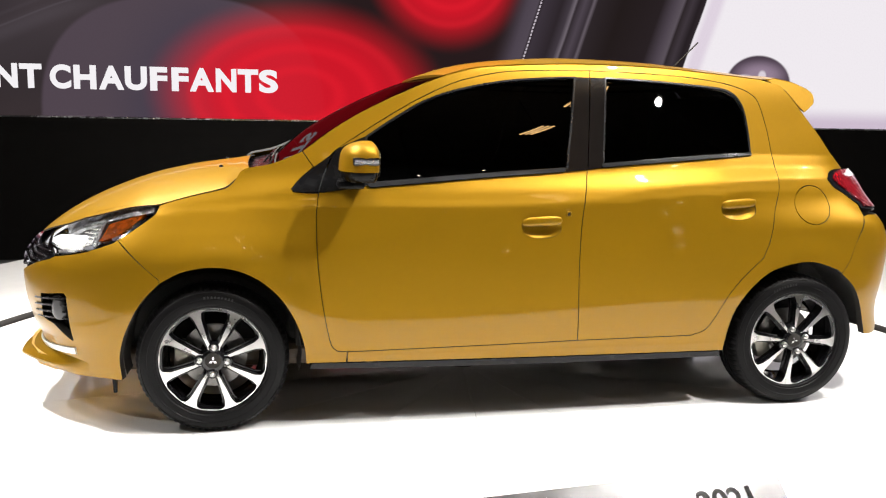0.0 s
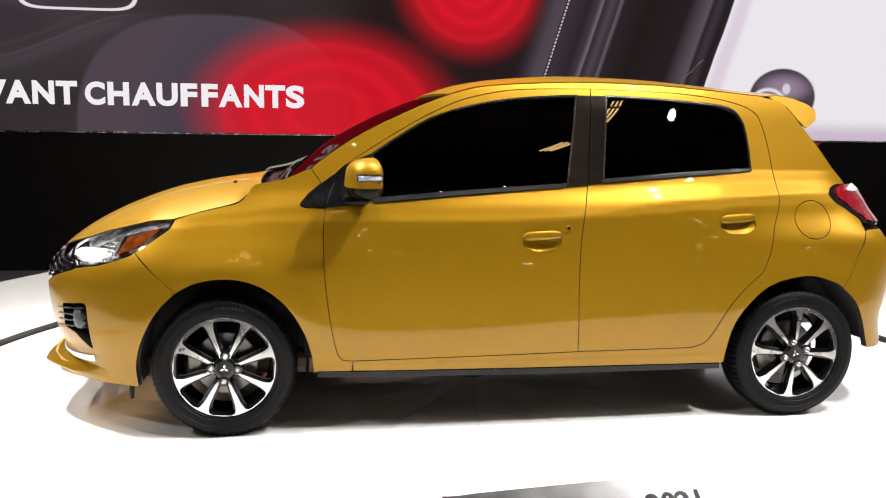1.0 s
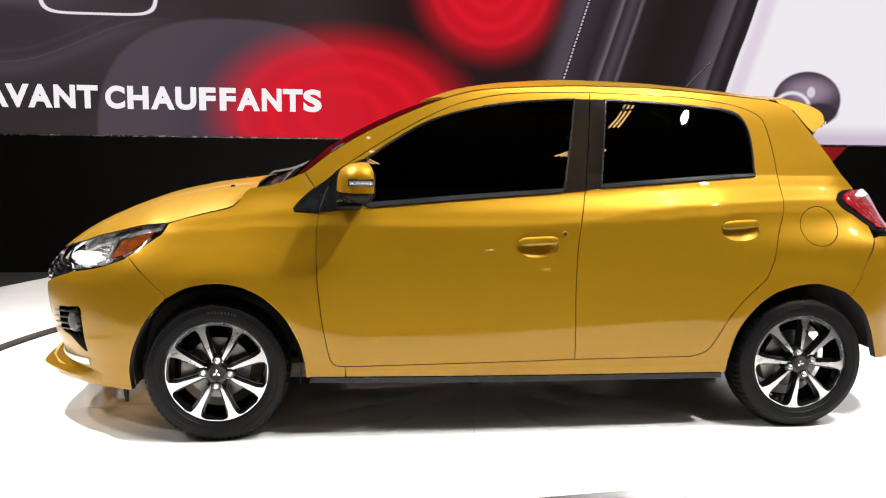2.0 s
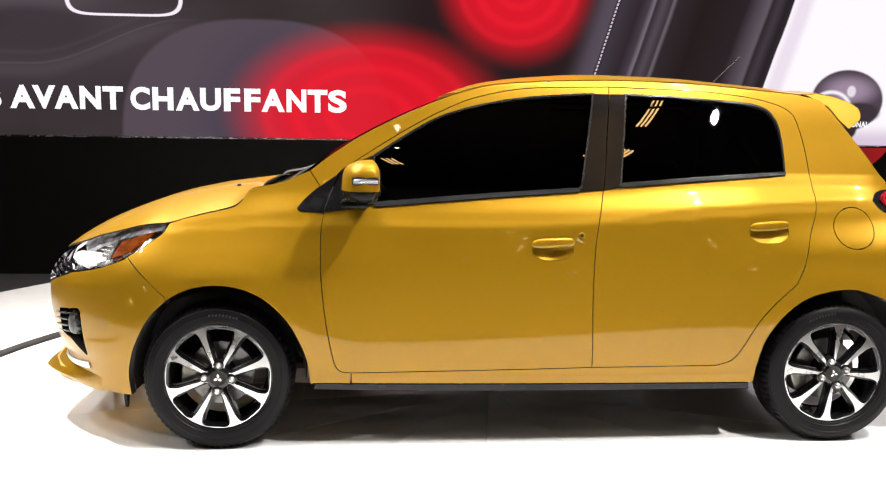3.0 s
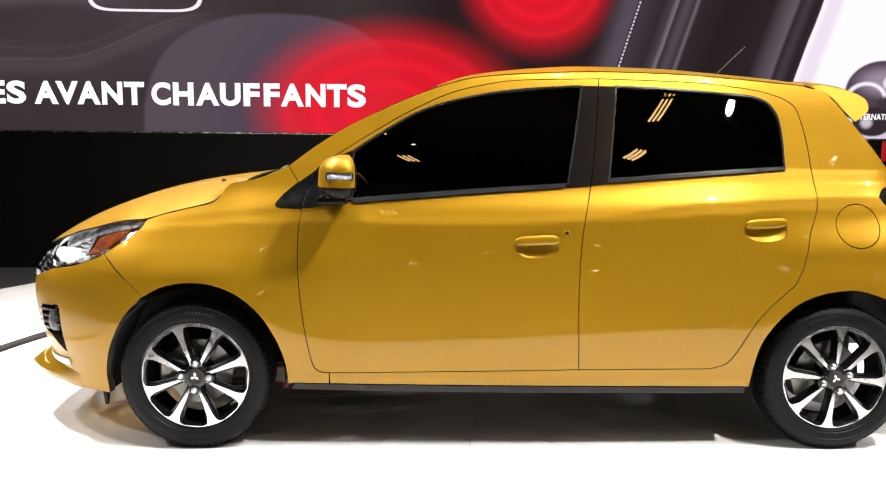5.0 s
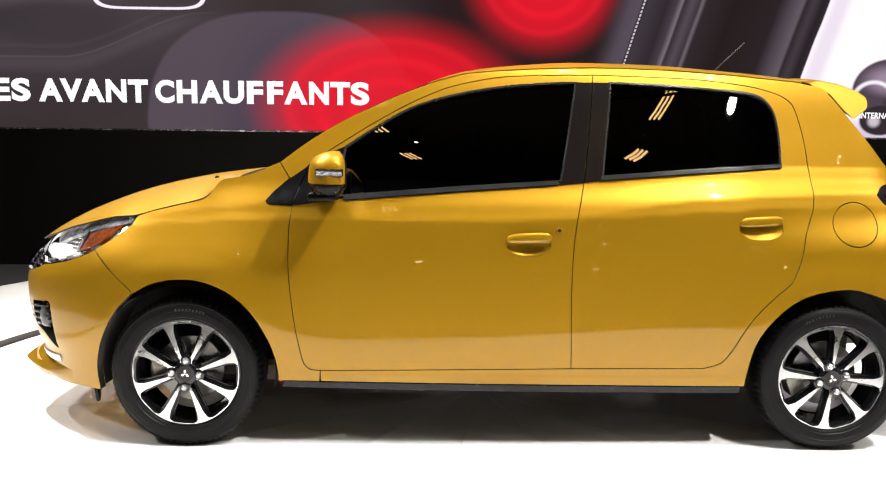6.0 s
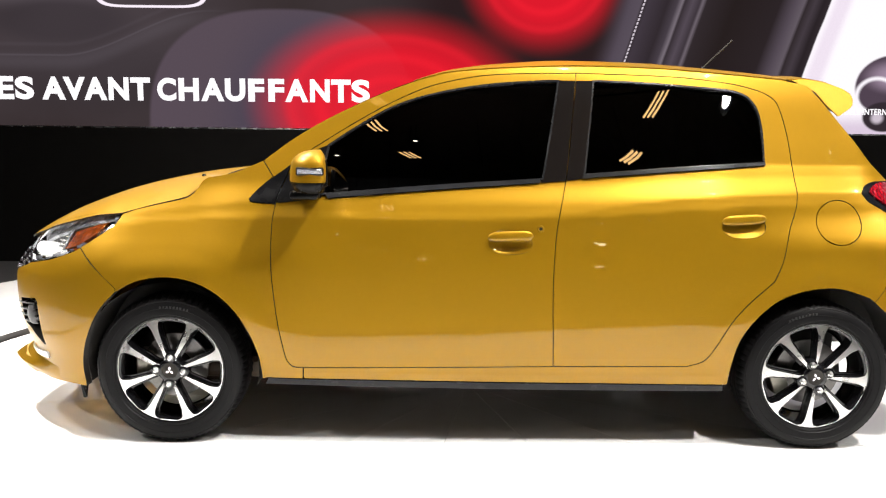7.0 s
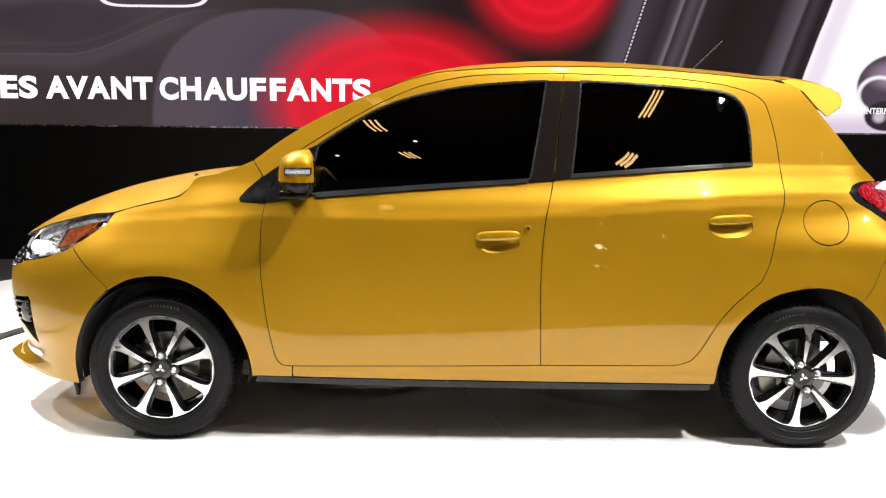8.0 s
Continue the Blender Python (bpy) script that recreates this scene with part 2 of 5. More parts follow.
CHROME = plain("chrome", (0.78, 0.78, 0.79), 0.07, metal=1.0, vary=0.03, rough_vary=0.03)
# pale colour imitates light on underside parts mirrored in the floor
ALLOY = plain("pale_lit_alloy", (0.62, 0.58, 0.52), 0.42, metal=0.15, noise_scale=60, vary=0.2)
DISC_METAL = plain("brake_iron", (0.16, 0.155, 0.15), 0.35, metal=0.9, noise_scale=120, vary=0.2)
CALIPER = plain("caliper_grey", (0.33, 0.31, 0.27), 0.5, metal=0.4, noise_scale=60, vary=0.2)
AMBER = facets("amber_lens", (0.92, 0.200, 0.018), 0.12, 0.0, 60, 0.006, coat=1.0)
RED_LENS = facets("red_lens", (0.20, 0.004, 0.010), 0.10, 0.0, 55, 0.008, coat=1.0)
LAMP_SILVER = facets("lamp_reflector", (0.82, 0.81, 0.83), 0.16, 0.40, 110, 0.004)
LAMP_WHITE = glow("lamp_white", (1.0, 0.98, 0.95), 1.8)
LAMP_RIM = facets("lamp_rim", (0.50, 0.49, 0.52), 0.10, 1.0, 70, 0.006)
MIRROR_SILVER = plain("lamp_mirror", (0.84, 0.83, 0.80), 0.26, metal=1.0, vary=0.03, rough_vary=0.02)
STRIP_SILVER = facets("lamp_strip", (0.86, 0.86, 0.90), 0.30, 0.55, 45, 0.005)
FOG_GREY = plain("fog_grey", (0.06, 0.06, 0.064), 0.40, noise_scale=60, vary=0.1)
WHITE_FLOOR = plain("white_floor", (0.77, 0.77, 0.77), 0.085, noise_scale=14, vary=0.025, spec=1.0, rough_vary=0.02)
STAGE_WHITE = plain("stage_white", (0.74, 0.73, 0.72), 0.16, noise_scale=9, vary=0.04, rough_vary=0.05)
EDGE_DARK = plain("edge_dark", (0.040, 0.036, 0.034), 0.45, noise_scale=40, vary=0.2)
WALL_BLACK = plain("wall_black", (0.0042, 0.0038, 0.0036), 0.70, noise_scale=6, vary=0.3, spec=0.06)
CARPET = plain("carpet_dark", (0.035, 0.033, 0.034), 0.95, noise_scale=300, vary=0.4, bump=0.002)
HALL_DARK = plain("hall_dark", (0.11, 0.11, 0.12), 0.85, noise_scale=3, vary=0.4)
RED_PANEL = plain("red_panel", (0.42, 0.010, 0.014), 0.35, noise_scale=20)
TINT_GLASS = glass_material("tinted_glass", (0.012, 0.012, 0.013))
WINDSCREEN = glass_material("windscreen_glass", (0.30, 0.33, 0.33), 0.20)
LENS_GLASS = glass_material("clear_lens", (0.93, 0.94, 0.95))
CLEAR_GLASS = glass_material("clear_glass", (0.80, 0.83, 0.82))
LED_PICTURE = screen_material()
WHITE_GLOW = glow("white_lettering", (1.0, 0.97, 1.0), 1.05)
LAMP_GLOW = glow("lamp_face", (1.0, 0.95, 0.88), 140.0)
STRIP_GLOW = glow("strip_tube", (1.0, 0.60, 0.24), 20.0)


# ---- mesh helpers ----
def thing(name, label, category, group="", kind="", at=(0, 0, 0)):
    ob = new(name)
    ob.location = at
    ob.empty_display_size = 0.2
    return tagged(ob, label, category, group, kind)


def link_mesh(name, verts, faces, mats, parent=None, label="", slots=None, normals=None, smooth=True, loc=(0, 0, 0)):
    me = bpy.data.meshes.new(name)
    me.from_pydata([tuple(v) for v in verts], [], faces)
    for m in (mats if isinstance(mats, (list, tuple)) else [mats]):
        me.materials.append(m)
    if slots:
        me.polygons.foreach_set("material_index", slots)
    me.polygons.foreach_set("use_smooth", [smooth] * len(me.polygons))
    me.update()
    if normals:
        me.normals_split_custom_set_from_vertices([tuple(n) for n in normals])
    ob = new(name, me)
    ob.location = loc
    if parent:
        ob.parent = parent
    if label:
        ob["label"] = label
    return ob


def part(name, bm, material, parent=None, label="", smooth=False):
    me = bpy.data.meshes.new(name)
    bm.to_mesh(me)
    bm.free()
    for m in (material if isinstance(material, (list, tuple)) else [material]):
        me.materials.append(m)
    if smooth:
        me.polygons.foreach_set("use_smooth", [True] * len(me.polygons))
        me.set_sharp_from_angle(angle=radians(35))
    ob = new(name, me)
    if parent:
        ob.parent = parent
    if label:
        ob["label"] = label
    return ob


def box_bm(lo, hi, bevel=0.0):
    bm = bmesh.new()
    c = [(a + b) / 2 for a, b in zip(lo, hi)]
    s = [b - a for a, b in zip(lo, hi)]
    bmesh.ops.create_cube(bm, size=1, matrix=Matrix.Translation(c) @ Matrix.Diagonal((*s, 1)))
    if bevel:
        bmesh.ops.bevel(bm, geom=bm.edges[:], offset=bevel, segments=2, affect="EDGES", profile=0.5)
    return bm


def lathe(profile, axis="y", n=64, close=False):
    """A bmesh turned from (radius, along) points about the axis through the origin."""
    bm = bmesh.new()
    rings = []
    for r, h in profile:
        ring = []
        for k in range(n):
            a = 2 * math.pi * k / n
            c, s = r * math.cos(a), r * math.sin(a)
            ring.append(bm.verts.new((c, h, s) if axis == "y" else (c, s, h)))
        rings.append(ring)
    pairs = list(zip(rings, rings[1:])) + ([(rings[-1], rings[0])] if close else [])
    for p, q in pairs:
        for k in range(n):
            bm.faces.new((p[k], p[(k + 1) % n], q[(k + 1) % n], q[k]))
    bmesh.ops.recalc_face_normals(bm, faces=bm.faces)
    return bm


def tube_bm(points, r, n=10):
    bm = bmesh.new()
    rings = []
    pts = [Vector(p) for p in points]
    for i, p in enumerate(pts):
        d = (pts[min(i + 1, len(pts) - 1)] - pts[max(i - 1, 0)]).normalized()
        a = d.orthogonal().normalized()
        b = d.cross(a)
        rings.append([bm.verts.new(p + r * (math.cos(2 * math.pi * k / n) * a + math.sin(2 * math.pi * k / n) * b)) for k in range(n)])
    for p, q in zip(rings, rings[1:]):
        best = min(range(n), key=lambda o: sum((p[k].co - q[(k + o) % n].co).length for k in range(n)))
        for k in range(n):
            bm.faces.new((p[k], p[(k + 1) % n], q[(k + 1 + best) % n], q[(k + best) % n]))
    bm.faces.new(rings[0])
    bm.faces.new(rings[-1])
    bmesh.ops.recalc_face_normals(bm, faces=bm.faces)
    return bm


class Ease:
    """A smooth curve through a few (x, y) knots that never overshoots."""

    def __init__(self, xs, ys):
        self.x, self.y = xs, ys
        h = [b - a for a, b in zip(xs, xs[1:])]
        d = [(b - a) / k for a, b, k in zip(ys, ys[1:], h)]
        m = [d[0]]
        for i in range(1, len(xs) - 1):
            m.append(0.0 if d[i - 1] * d[i] <= 0 else (h[i - 1] + h[i]) * 3 / ((2 * h[i] + h[i - 1]) / d[i - 1] + (h[i] + 2 * h[i - 1]) / d[i]))
        self.h, self.m = h, m + [d[-1]]

    def __call__(self, v):
        X, Y, m = self.x, self.y, self.m
        if v <= X[0]:
            return Y[0] + m[0] * (v - X[0])
        if v >= X[-1]:
            return Y[-1] + m[-1] * (v - X[-1])
        i = 0
        while v > X[i + 1]:
            i += 1
        h = self.h[i]
        t = (v - X[i]) / h
        return (1 + 2 * t) * (1 - t) ** 2 * Y[i] + t * (1 - t) ** 2 * h * m[i] + t * t * (3 - 2 * t) * Y[i + 1] + t * t * (t - 1) * h * m[i + 1]


def run(points, step=0.014):
    """A smooth line through the points, dense, without its last point."""
    p = [Vector((*q, 0)) for q in points]
    p = [2 * p[0] - p[1]] + p + [2 * p[-1] - p[-2]]
    out = []
    for i in range(1, len(p) - 2):
        a, b, c, d = p[i - 1], p[i], p[i + 1], p[i + 2]
        n = max(1, round((c - b).length / step))
        ta = (c - a) * 0.5 * min(1, (c - b).length / max(1e-6, (b - a).length))
        tb = (d - b) * 0.5 * min(1, (c - b).length / max(1e-6, (d - c).length))
        for k in range(n):
            t = k / n
            q = (1 + 2 * t) * (1 - t) ** 2 * b + t * (1 - t) ** 2 * ta + t * t * (3 - 2 * t) * c + t * t * (t - 1) * tb
            out.append((q.x, q.y))
    return out


def outline(*runs):
    """One closed outline of smooth runs that meet in corners."""
    return [q for r in runs for q in run(r)]


def oval(cx, cy, rx, ry, n=40, power=2.0):
    out = []
    for k in range(n):
        a = 2 * math.pi * k / n
        c, s = math.cos(a), math.sin(a)
        out.append((cx + rx * math.copysign(abs(c) ** (2 / power), c), cy + ry * math.copysign(abs(s) ** (2 / power), s)))
    return out


def inset(poly, d):
    """The outline moved inwards by d (outwards where d is negative)."""
    n = len(poly)
    area = sum(poly[i][0] * poly[(i + 1) % n][1] - poly[(i + 1) % n][0] * poly[i][1] for i in range(n))
    s = 1 if area > 0 else -1
    out = []
    for i in range(n):
        (x0, y0), (x1, y1), (x2, y2) = poly[i - 1], poly[i], poly[(i + 1) % n]
        a, b = Vector((x1 - x0, y1 - y0)), Vector((x2 - x1, y2 - y1))
        if a.length < 1e-9 or b.length < 1e-9:
            out.append((x1, y1))
            continue
        a.normalize(), b.normalize()
        na, nb = Vector((-a.y, a.x)) * s, Vector((-b.y, b.x)) * s
        v = na + nb
        if v.length < 0.3:
            v = na
        v = v / max(0.5, v.dot(na))
        out.append((x1 + v.x * d, y1 + v.y * d))
    return out


def inside(poly, pts):
    x, y = pts[:, 0], pts[:, 1]
    hit = np.zeros(len(pts), bool)
    n = len(poly)
    for i in range(n):
        (xa, ya), (xb, yb) = poly[i], poly[(i + 1) % n]
        if ya == yb:
            continue
        cross = ((ya > y) != (yb > y)) & (x < (xb - xa) * (y - ya) / (yb - ya) + xa)
        hit ^= cross
    return hit


def near(poly, pts, d):
    a = np.array(poly)
    best = np.full(len(pts), 9.0)
    for i in range(0, len(a)):
        best = np.minimum(best, np.hypot(pts[:, 0] - a[i, 0], pts[:, 1] - a[i, 1]))
    return best < d


def sheet(name, S, edge, parent, mats, holes=(), step=0.035, depth=0.014, gap=0.0016, flip=False, label="", lift=0.0, thick=True):
    """A curved panel: the outline in the plane of S, filled with small triangles, with a turned-in rim all round.
    The second material, where there is one, is the rim's."""
    from mathutils.geometry import delaunay_2d_cdt
    def turned(l, ccw):
        area = sum(l[i][0] * l[(i + 1) % len(l)][1] - l[(i + 1) % len(l)][0] * l[i][1] for i in range(len(l)))
        return l if (area > 0) == ccw else l[::-1]

    loops = [turned(inset(edge, gap), True)] + [turned(inset(h, -gap), False) for h in holes]
    lo = [min(p[k] for p in loops[0]) for k in (0, 1)]
    hi = [max(p[k] for p in loops[0]) for k in (0, 1)]
    g = np.array([(u + (0.5 * step if r % 2 else 0), v) for r, v in enumerate(np.arange(lo[1], hi[1], step * 0.87)) for u in np.arange(lo[0], hi[0], step)])
    keep = inside(loops[0], g)
    for h in loops[1:]:
        keep &= ~inside(h, g)
    for l in loops:
        keep &= ~near(l, g, step * 0.45)
    pts, edges = [], []
    for l in loops:
        o = len(pts)
        pts += [Vector(p) for p in l]
        edges += [(o + i, o + (i + 1) % len(l)) for i in range(len(l))]
    pts += [Vector(p) for p in g[keep]]
    vs, _, fs, *_ = delaunay_2d_cdt(pts, edges, [], 0, 1e-6)
    cen = np.array([[sum(vs[i][k] for i in f) / 3 for k in (0, 1)] for f in fs])
    ok = inside(loops[0], cen)
    for h in loops[1:]:
        ok &= ~inside(h, cen)
    my = -1 if flip else 1

    def at(u, v):
        e = 2e-3
        p = S(u, v)
        n = (S(u + e, v) - S(u - e, v)).cross(S(u, v + e) - S(u, v - e)).normalized()
        p = p + n * lift
        return Vector((p.x, p.y * my, p.z)), Vector((n.x, n.y * my, n.z))

    verts, norms = [], []
    for v in vs:
        p, n = at(v[0], v[1])
        verts.append(p), norms.append(n)
    faces, slots = [], []
    for f, o in zip(fs, ok):
        if o:
            a, b, c = (vs[i] for i in f)
            ccw = (b[0] - a[0]) * (c[1] - a[1]) - (c[0] - a[0]) * (b[1] - a[1]) > 0
            f = list(f) if ccw != flip else list(reversed(f))
            faces.append(tuple(f)), slots.append(0)
    if thick:
        rim = 1 if isinstance(mats, (list, tuple)) and len(mats) > 1 else 0
        for l in loops:
            o = len(verts)
            m = len(l)
            tops = [at(*q) for q in l]
            for i in range(m):
                p, n = tops[i]
                t = (tops[(i + 1) % m][0] - tops[i - 1][0])
                w = t.cross(n).normalized() * my if t.length > 1e-9 else n
                verts.append(p), norms.append(w)
                verts.append(p - n * depth), norms.append(w)
            for i in range(m):
                j = (i + 1) % m
                a, b, c, d = o + 2 * i, o + 2 * j, o + 2 * j + 1, o + 2 * i + 1
                if (verts[a] - verts[b]).length < 1e-7:
                    continue
                faces.append((a, b, c, d) if flip else (a, d, c, b)), slots.append(rim)
    return link_mesh(name, verts, faces, mats, parent, label, slots, norms)


# ---- the setting ----
CX, CY, RT = 1.15, 0.0, 2.62  # middle and radius of the turntable
STAGE_Z = 0.03


turntable = tagged(part("turntable", lathe([(0.001, -0.16), (RT - 0.01, -0.16), (RT - 0.01, -0.006), (0.001, -0.006)], "z", 128), EDGE_DARK),
                   "round white glossy turntable floor of wedge panels", "turntable", kind="structure")
turntable.location = (CX, CY, 0)


def wedge():
    """One wedge panel of the turntable's top, with softly broken edges."""
    bm = bmesh.new()
    half = radians(12)
    rings = []
    for d, z in ((0.0, -0.0055), (0.0, -0.001), (0.001, 0.0)):
        loop = []
        a0, a1 = -half + 0.0006, half - 0.0006
        for k in range(17):
            a = a0 + (a1 - a0) * k / 16
            loop.append(bm.verts.new(((RT - 0.004 - d) * math.cos(a), (RT - 0.004 - d) * math.sin(a), z)))
        for s in (1, -1):
            loop.append(bm.verts.new((0.06 + d, s * (0.06 * math.tan(half) - d * 0.3), z)))
        rings.append(loop)
    m = len(rings[0])
    for p, q in zip(rings, rings[1:]):
        for k in range(m):
            bm.faces.new((p[k], p[(k + 1) % m], q[(k + 1) % m], q[k]))
    bm.faces.new(rings[-1])
    bmesh.ops.recalc_face_normals(bm, faces=bm.faces)
    return bm


first = part("panel", wedge(), WHITE_FLOOR, turntable)
first.rotation_euler.z = radians(238 + 12)
for k in range(1, 15):
    o = new("panel", first.data)
    o.parent = turntable
    o.rotation_euler.z = radians(250 + 24 * k)

# the stage round the turntable: a sheet with a round hole, a little higher than the table
def stage_outline():
    r = RT + 0.022
    a0, a1 = math.atan2(-1.6, -(r * r - 1.6 ** 2) ** .5), math.atan2(-1.6, (r * r - 1.6 ** 2) ** .5)
    a0 += 2 * math.pi
    arc = [(CX + r * math.cos(a0 + (a1 - a0) * k / 120), CY + r * math.sin(a0 + (a1 - a0) * k / 120)) for k in range(121)]
    return [(9.0, -1.6), (9.0, 4.3), (-1.05, 4.3), (-2.62, 1.30), (-2.55, -1.6)] + arc


def stage_slab():
    from mathutils.geometry import delaunay_2d_cdt
    st = stage_outline()
    n = len(st)
    vs, _, fs, *_ = delaunay_2d_cdt([Vector(p) for p in st], [(i, (i + 1) % n) for i in range(n)], [], 0, 1e-6)
    ok = inside(st, np.array([[sum(vs[i][k] for i in f) / 3 for k in (0, 1)] for f in fs]))
    verts = [(v[0], v[1], STAGE_Z) for v in vs]
    faces = [tuple(f) for f, o in zip(fs, ok) if o]
    slots = [0] * len(faces)
    o = len(verts)
    for p in st:
        verts += [(*p, STAGE_Z), (*p, -0.2)]
    for i in range(n):
        j = (i + 1) % n
        faces.append((o + 2 * i, o + 2 * i + 1, o + 2 * j + 1, o + 2 * j)), slots.append(1)
    return link_mesh("stage", verts, faces, [STAGE_WHITE, EDGE_DARK], slots=slots, smooth=False)


tagged(stage_slab(), "white stage floor round the turntable with a dark edge", "stage", kind="structure")
tagged(part("ground", box_bm((-16, -16, -0.4), (18, 14, -0.2)), CARPET), "dark carpet floor of the exhibition hall", "floor", kind="structure")
for nm, lo, hi in (("wall_west", (-16.2, -16, -0.4), (-16, 14, 9)), ("wall_east", (18, -16, -0.4), (18.2, 14, 9)),
                   ("wall_south", (-16.2, -16.2, -0.4), (18.2, -16, 9)), ("wall_north", (-16.2, 14, -0.4), (18.2, 14.2, 9))):
    tagged(part(nm, box_bm(lo, hi), HALL_DARK), "dark wall of the exhibition hall", "wall", kind="structure")
tagged(part("ceiling", box_bm((-16.2, -16.2, 9), (18.2, 14.2, 9.2)), HALL_DARK), "dark ceiling of the exhibition hall", "ceiling", kind="structure")

# the black display wall and the LED screen on it
SY = 4.5
tagged(part("display_wall", box_bm((-7.5, SY + 0.03, -0.2), (9.0, SY + 0.5, 4.6)), WALL_BLACK), "black wall behind the stage carrying the screen", "wall", kind="structure")
tagged(part("plinth_panel", box_bm((-7.5, SY - 0.02, -0.2), (9.0, SY + 0.029, 1.105), 0.003), WALL_BLACK), "black fascia panel below the screen", "panel", kind="structure")


def flat(name, poly, y, mat, parent, label="", back=0.004):
    """A thin flat plate in the screen's plane, from an outline in x and z."""
    bm = bmesh.new()
    vs = [bm.verts.new((x, y, z)) for x, z in poly]
    f = bm.faces.new(vs)
    ex = bmesh.ops.extrude_face_region(bm, geom=[f])
    for v in ex["geom"]:
        if isinstance(v, bmesh.types.BMVert):
            v.co.y += back
    bmesh.ops.recalc_face_normals(bm, faces=bm.faces)
    return part(name, bm, mat, parent, label)


def lettering(body, size, y, x, z, mat, parent, name, width=None, bold=0.0, space=1.0, tall=None):
    cu = bpy.data.curves.new(name, "FONT")
    cu.body, cu.size, cu.offset, cu.extrude, cu.space_character = body, size, bold, 0.001, space
    tmp = bpy.data.objects.new(name, cu)
    scene.collection.objects.link(tmp)
    bpy.context.view_layer.update()
    me = bpy.data.meshes.new_from_object(tmp)
    bpy.data.objects.remove(tmp)
    me.materials.clear()
    me.materials.append(mat)
    co = np.array([v.co[:] for v in me.vertices])
    w = co[:, 0].max() - co[:, 0].min()
    k = width / w if width else 1.0
    drop = co[:, 1].min() if tall else 0.0
    h = tall / (co[:, 1].max() - drop) if tall else 1.0
    me.transform(Matrix.Translation((-co[:, 0].min(), -drop, 0)))
    me.transform(Matrix.Diagonal((k, h, 1, 1)))
    me.transform(Matrix.Rotation(radians(90), 4, "X"))
    return letters(me, (x, y, z), mat, parent, name)


def letters(me, at, mat, parent, name):
    """Split a text's mesh into one object a letter (an accent stays with its letter)."""
    bm = bmesh.new()
    bm.from_mesh(me)
    todo, spans = set(bm.verts), []
    while todo:
        stack, isle = [todo.pop()], []
        while stack:
            v = stack.pop()
            isle.append(v)
            for e in v.link_edges:
                o = e.other_vert(v)
                if o in todo:
                    todo.discard(o)
                    stack.append(o)
        xs = [v.co.x for v in isle]
        spans.append([min(xs), max(xs), isle])
    spans.sort(key=lambda q: q[1] - q[0], reverse=True)
    groups = []
    for a, b, isle in spans:
        home = [g for g in groups if g[0] < (a + b) / 2 < g[1]]
        if home:
            home[0][2].extend(isle)
        else:
            groups.append([a, b, list(isle)])
    out = []
    for a, b, isle in sorted(groups, key=lambda q: q[0]):
        idx = {v: i for i, v in enumerate(isle)}
        faces = [tuple(idx[v] for v in f.verts) for f in bm.faces if f.verts[0] in idx]
        out.append(link_mesh(name, [v.co for v in isle], faces, mat, parent, smooth=False, loc=at))
    bm.free()
    bpy.data.meshes.remove(me)
    return out


led = thing("led_screen", "large LED wall screen showing dark car seats glowing red", "screen", at=(0, 0, 0))
part("picture", box_bm((-7.4, SY, 1.118), (8.9, SY + 0.028, 4.5)), LED_PICTURE, led)
part("frame", box_bm((-7.5, SY - 0.024, 1.104), (9.0, SY + 0.026, 1.1165), 0.002), STEEL, led, "thin grey bottom frame")


def headline():
    """The white capitals across the screen, letter by letter: character, left end and width."""
    x = -3.965
    for ch, gap, w in (("S", 0, .180), ("I", .030, .062), ("\u00c8", .034, .165), ("G", .030, .195), ("E", .030, .170), ("S", .012, .178),
                       ("A", .076, .226), ("V", -.024, .212), ("A", -.014, .220), ("N", .012, .194), ("T", .016, .188),
                       ("C", .066, .180), ("H", .022, .194), ("A", .020, .221), ("U", .006, .194), ("F", .026, .154), ("F", .037, .152),
                       ("A", .008, .220), ("N", .016, .188), ("T", .012, .188), ("S", .006, .175)):
        x += gap
        lettering(ch, .30, SY - .016, x, 1.363, WHITE_GLOW, led, "letter", width=w, bold=.0135, tall=.216 * (1.32 if ch == "\u00c8" else 1.0))
        x += w


headline()
lettering("MOD\u00c8LE INTERNATIONAL", .078, SY - .016, 4.715, 1.300, WHITE_GLOW, led, "letter", width=.80, bold=.0022, space=1.06)
tagged(flat("wall_emblem", [(5.30, 1.095), (5.745, 1.095), (5.66, 1.00), (5.55, .90), (5.30, .90)], SY - .026, RED_PANEL, None), "red plain panel on the black wall under the screen", "sign")

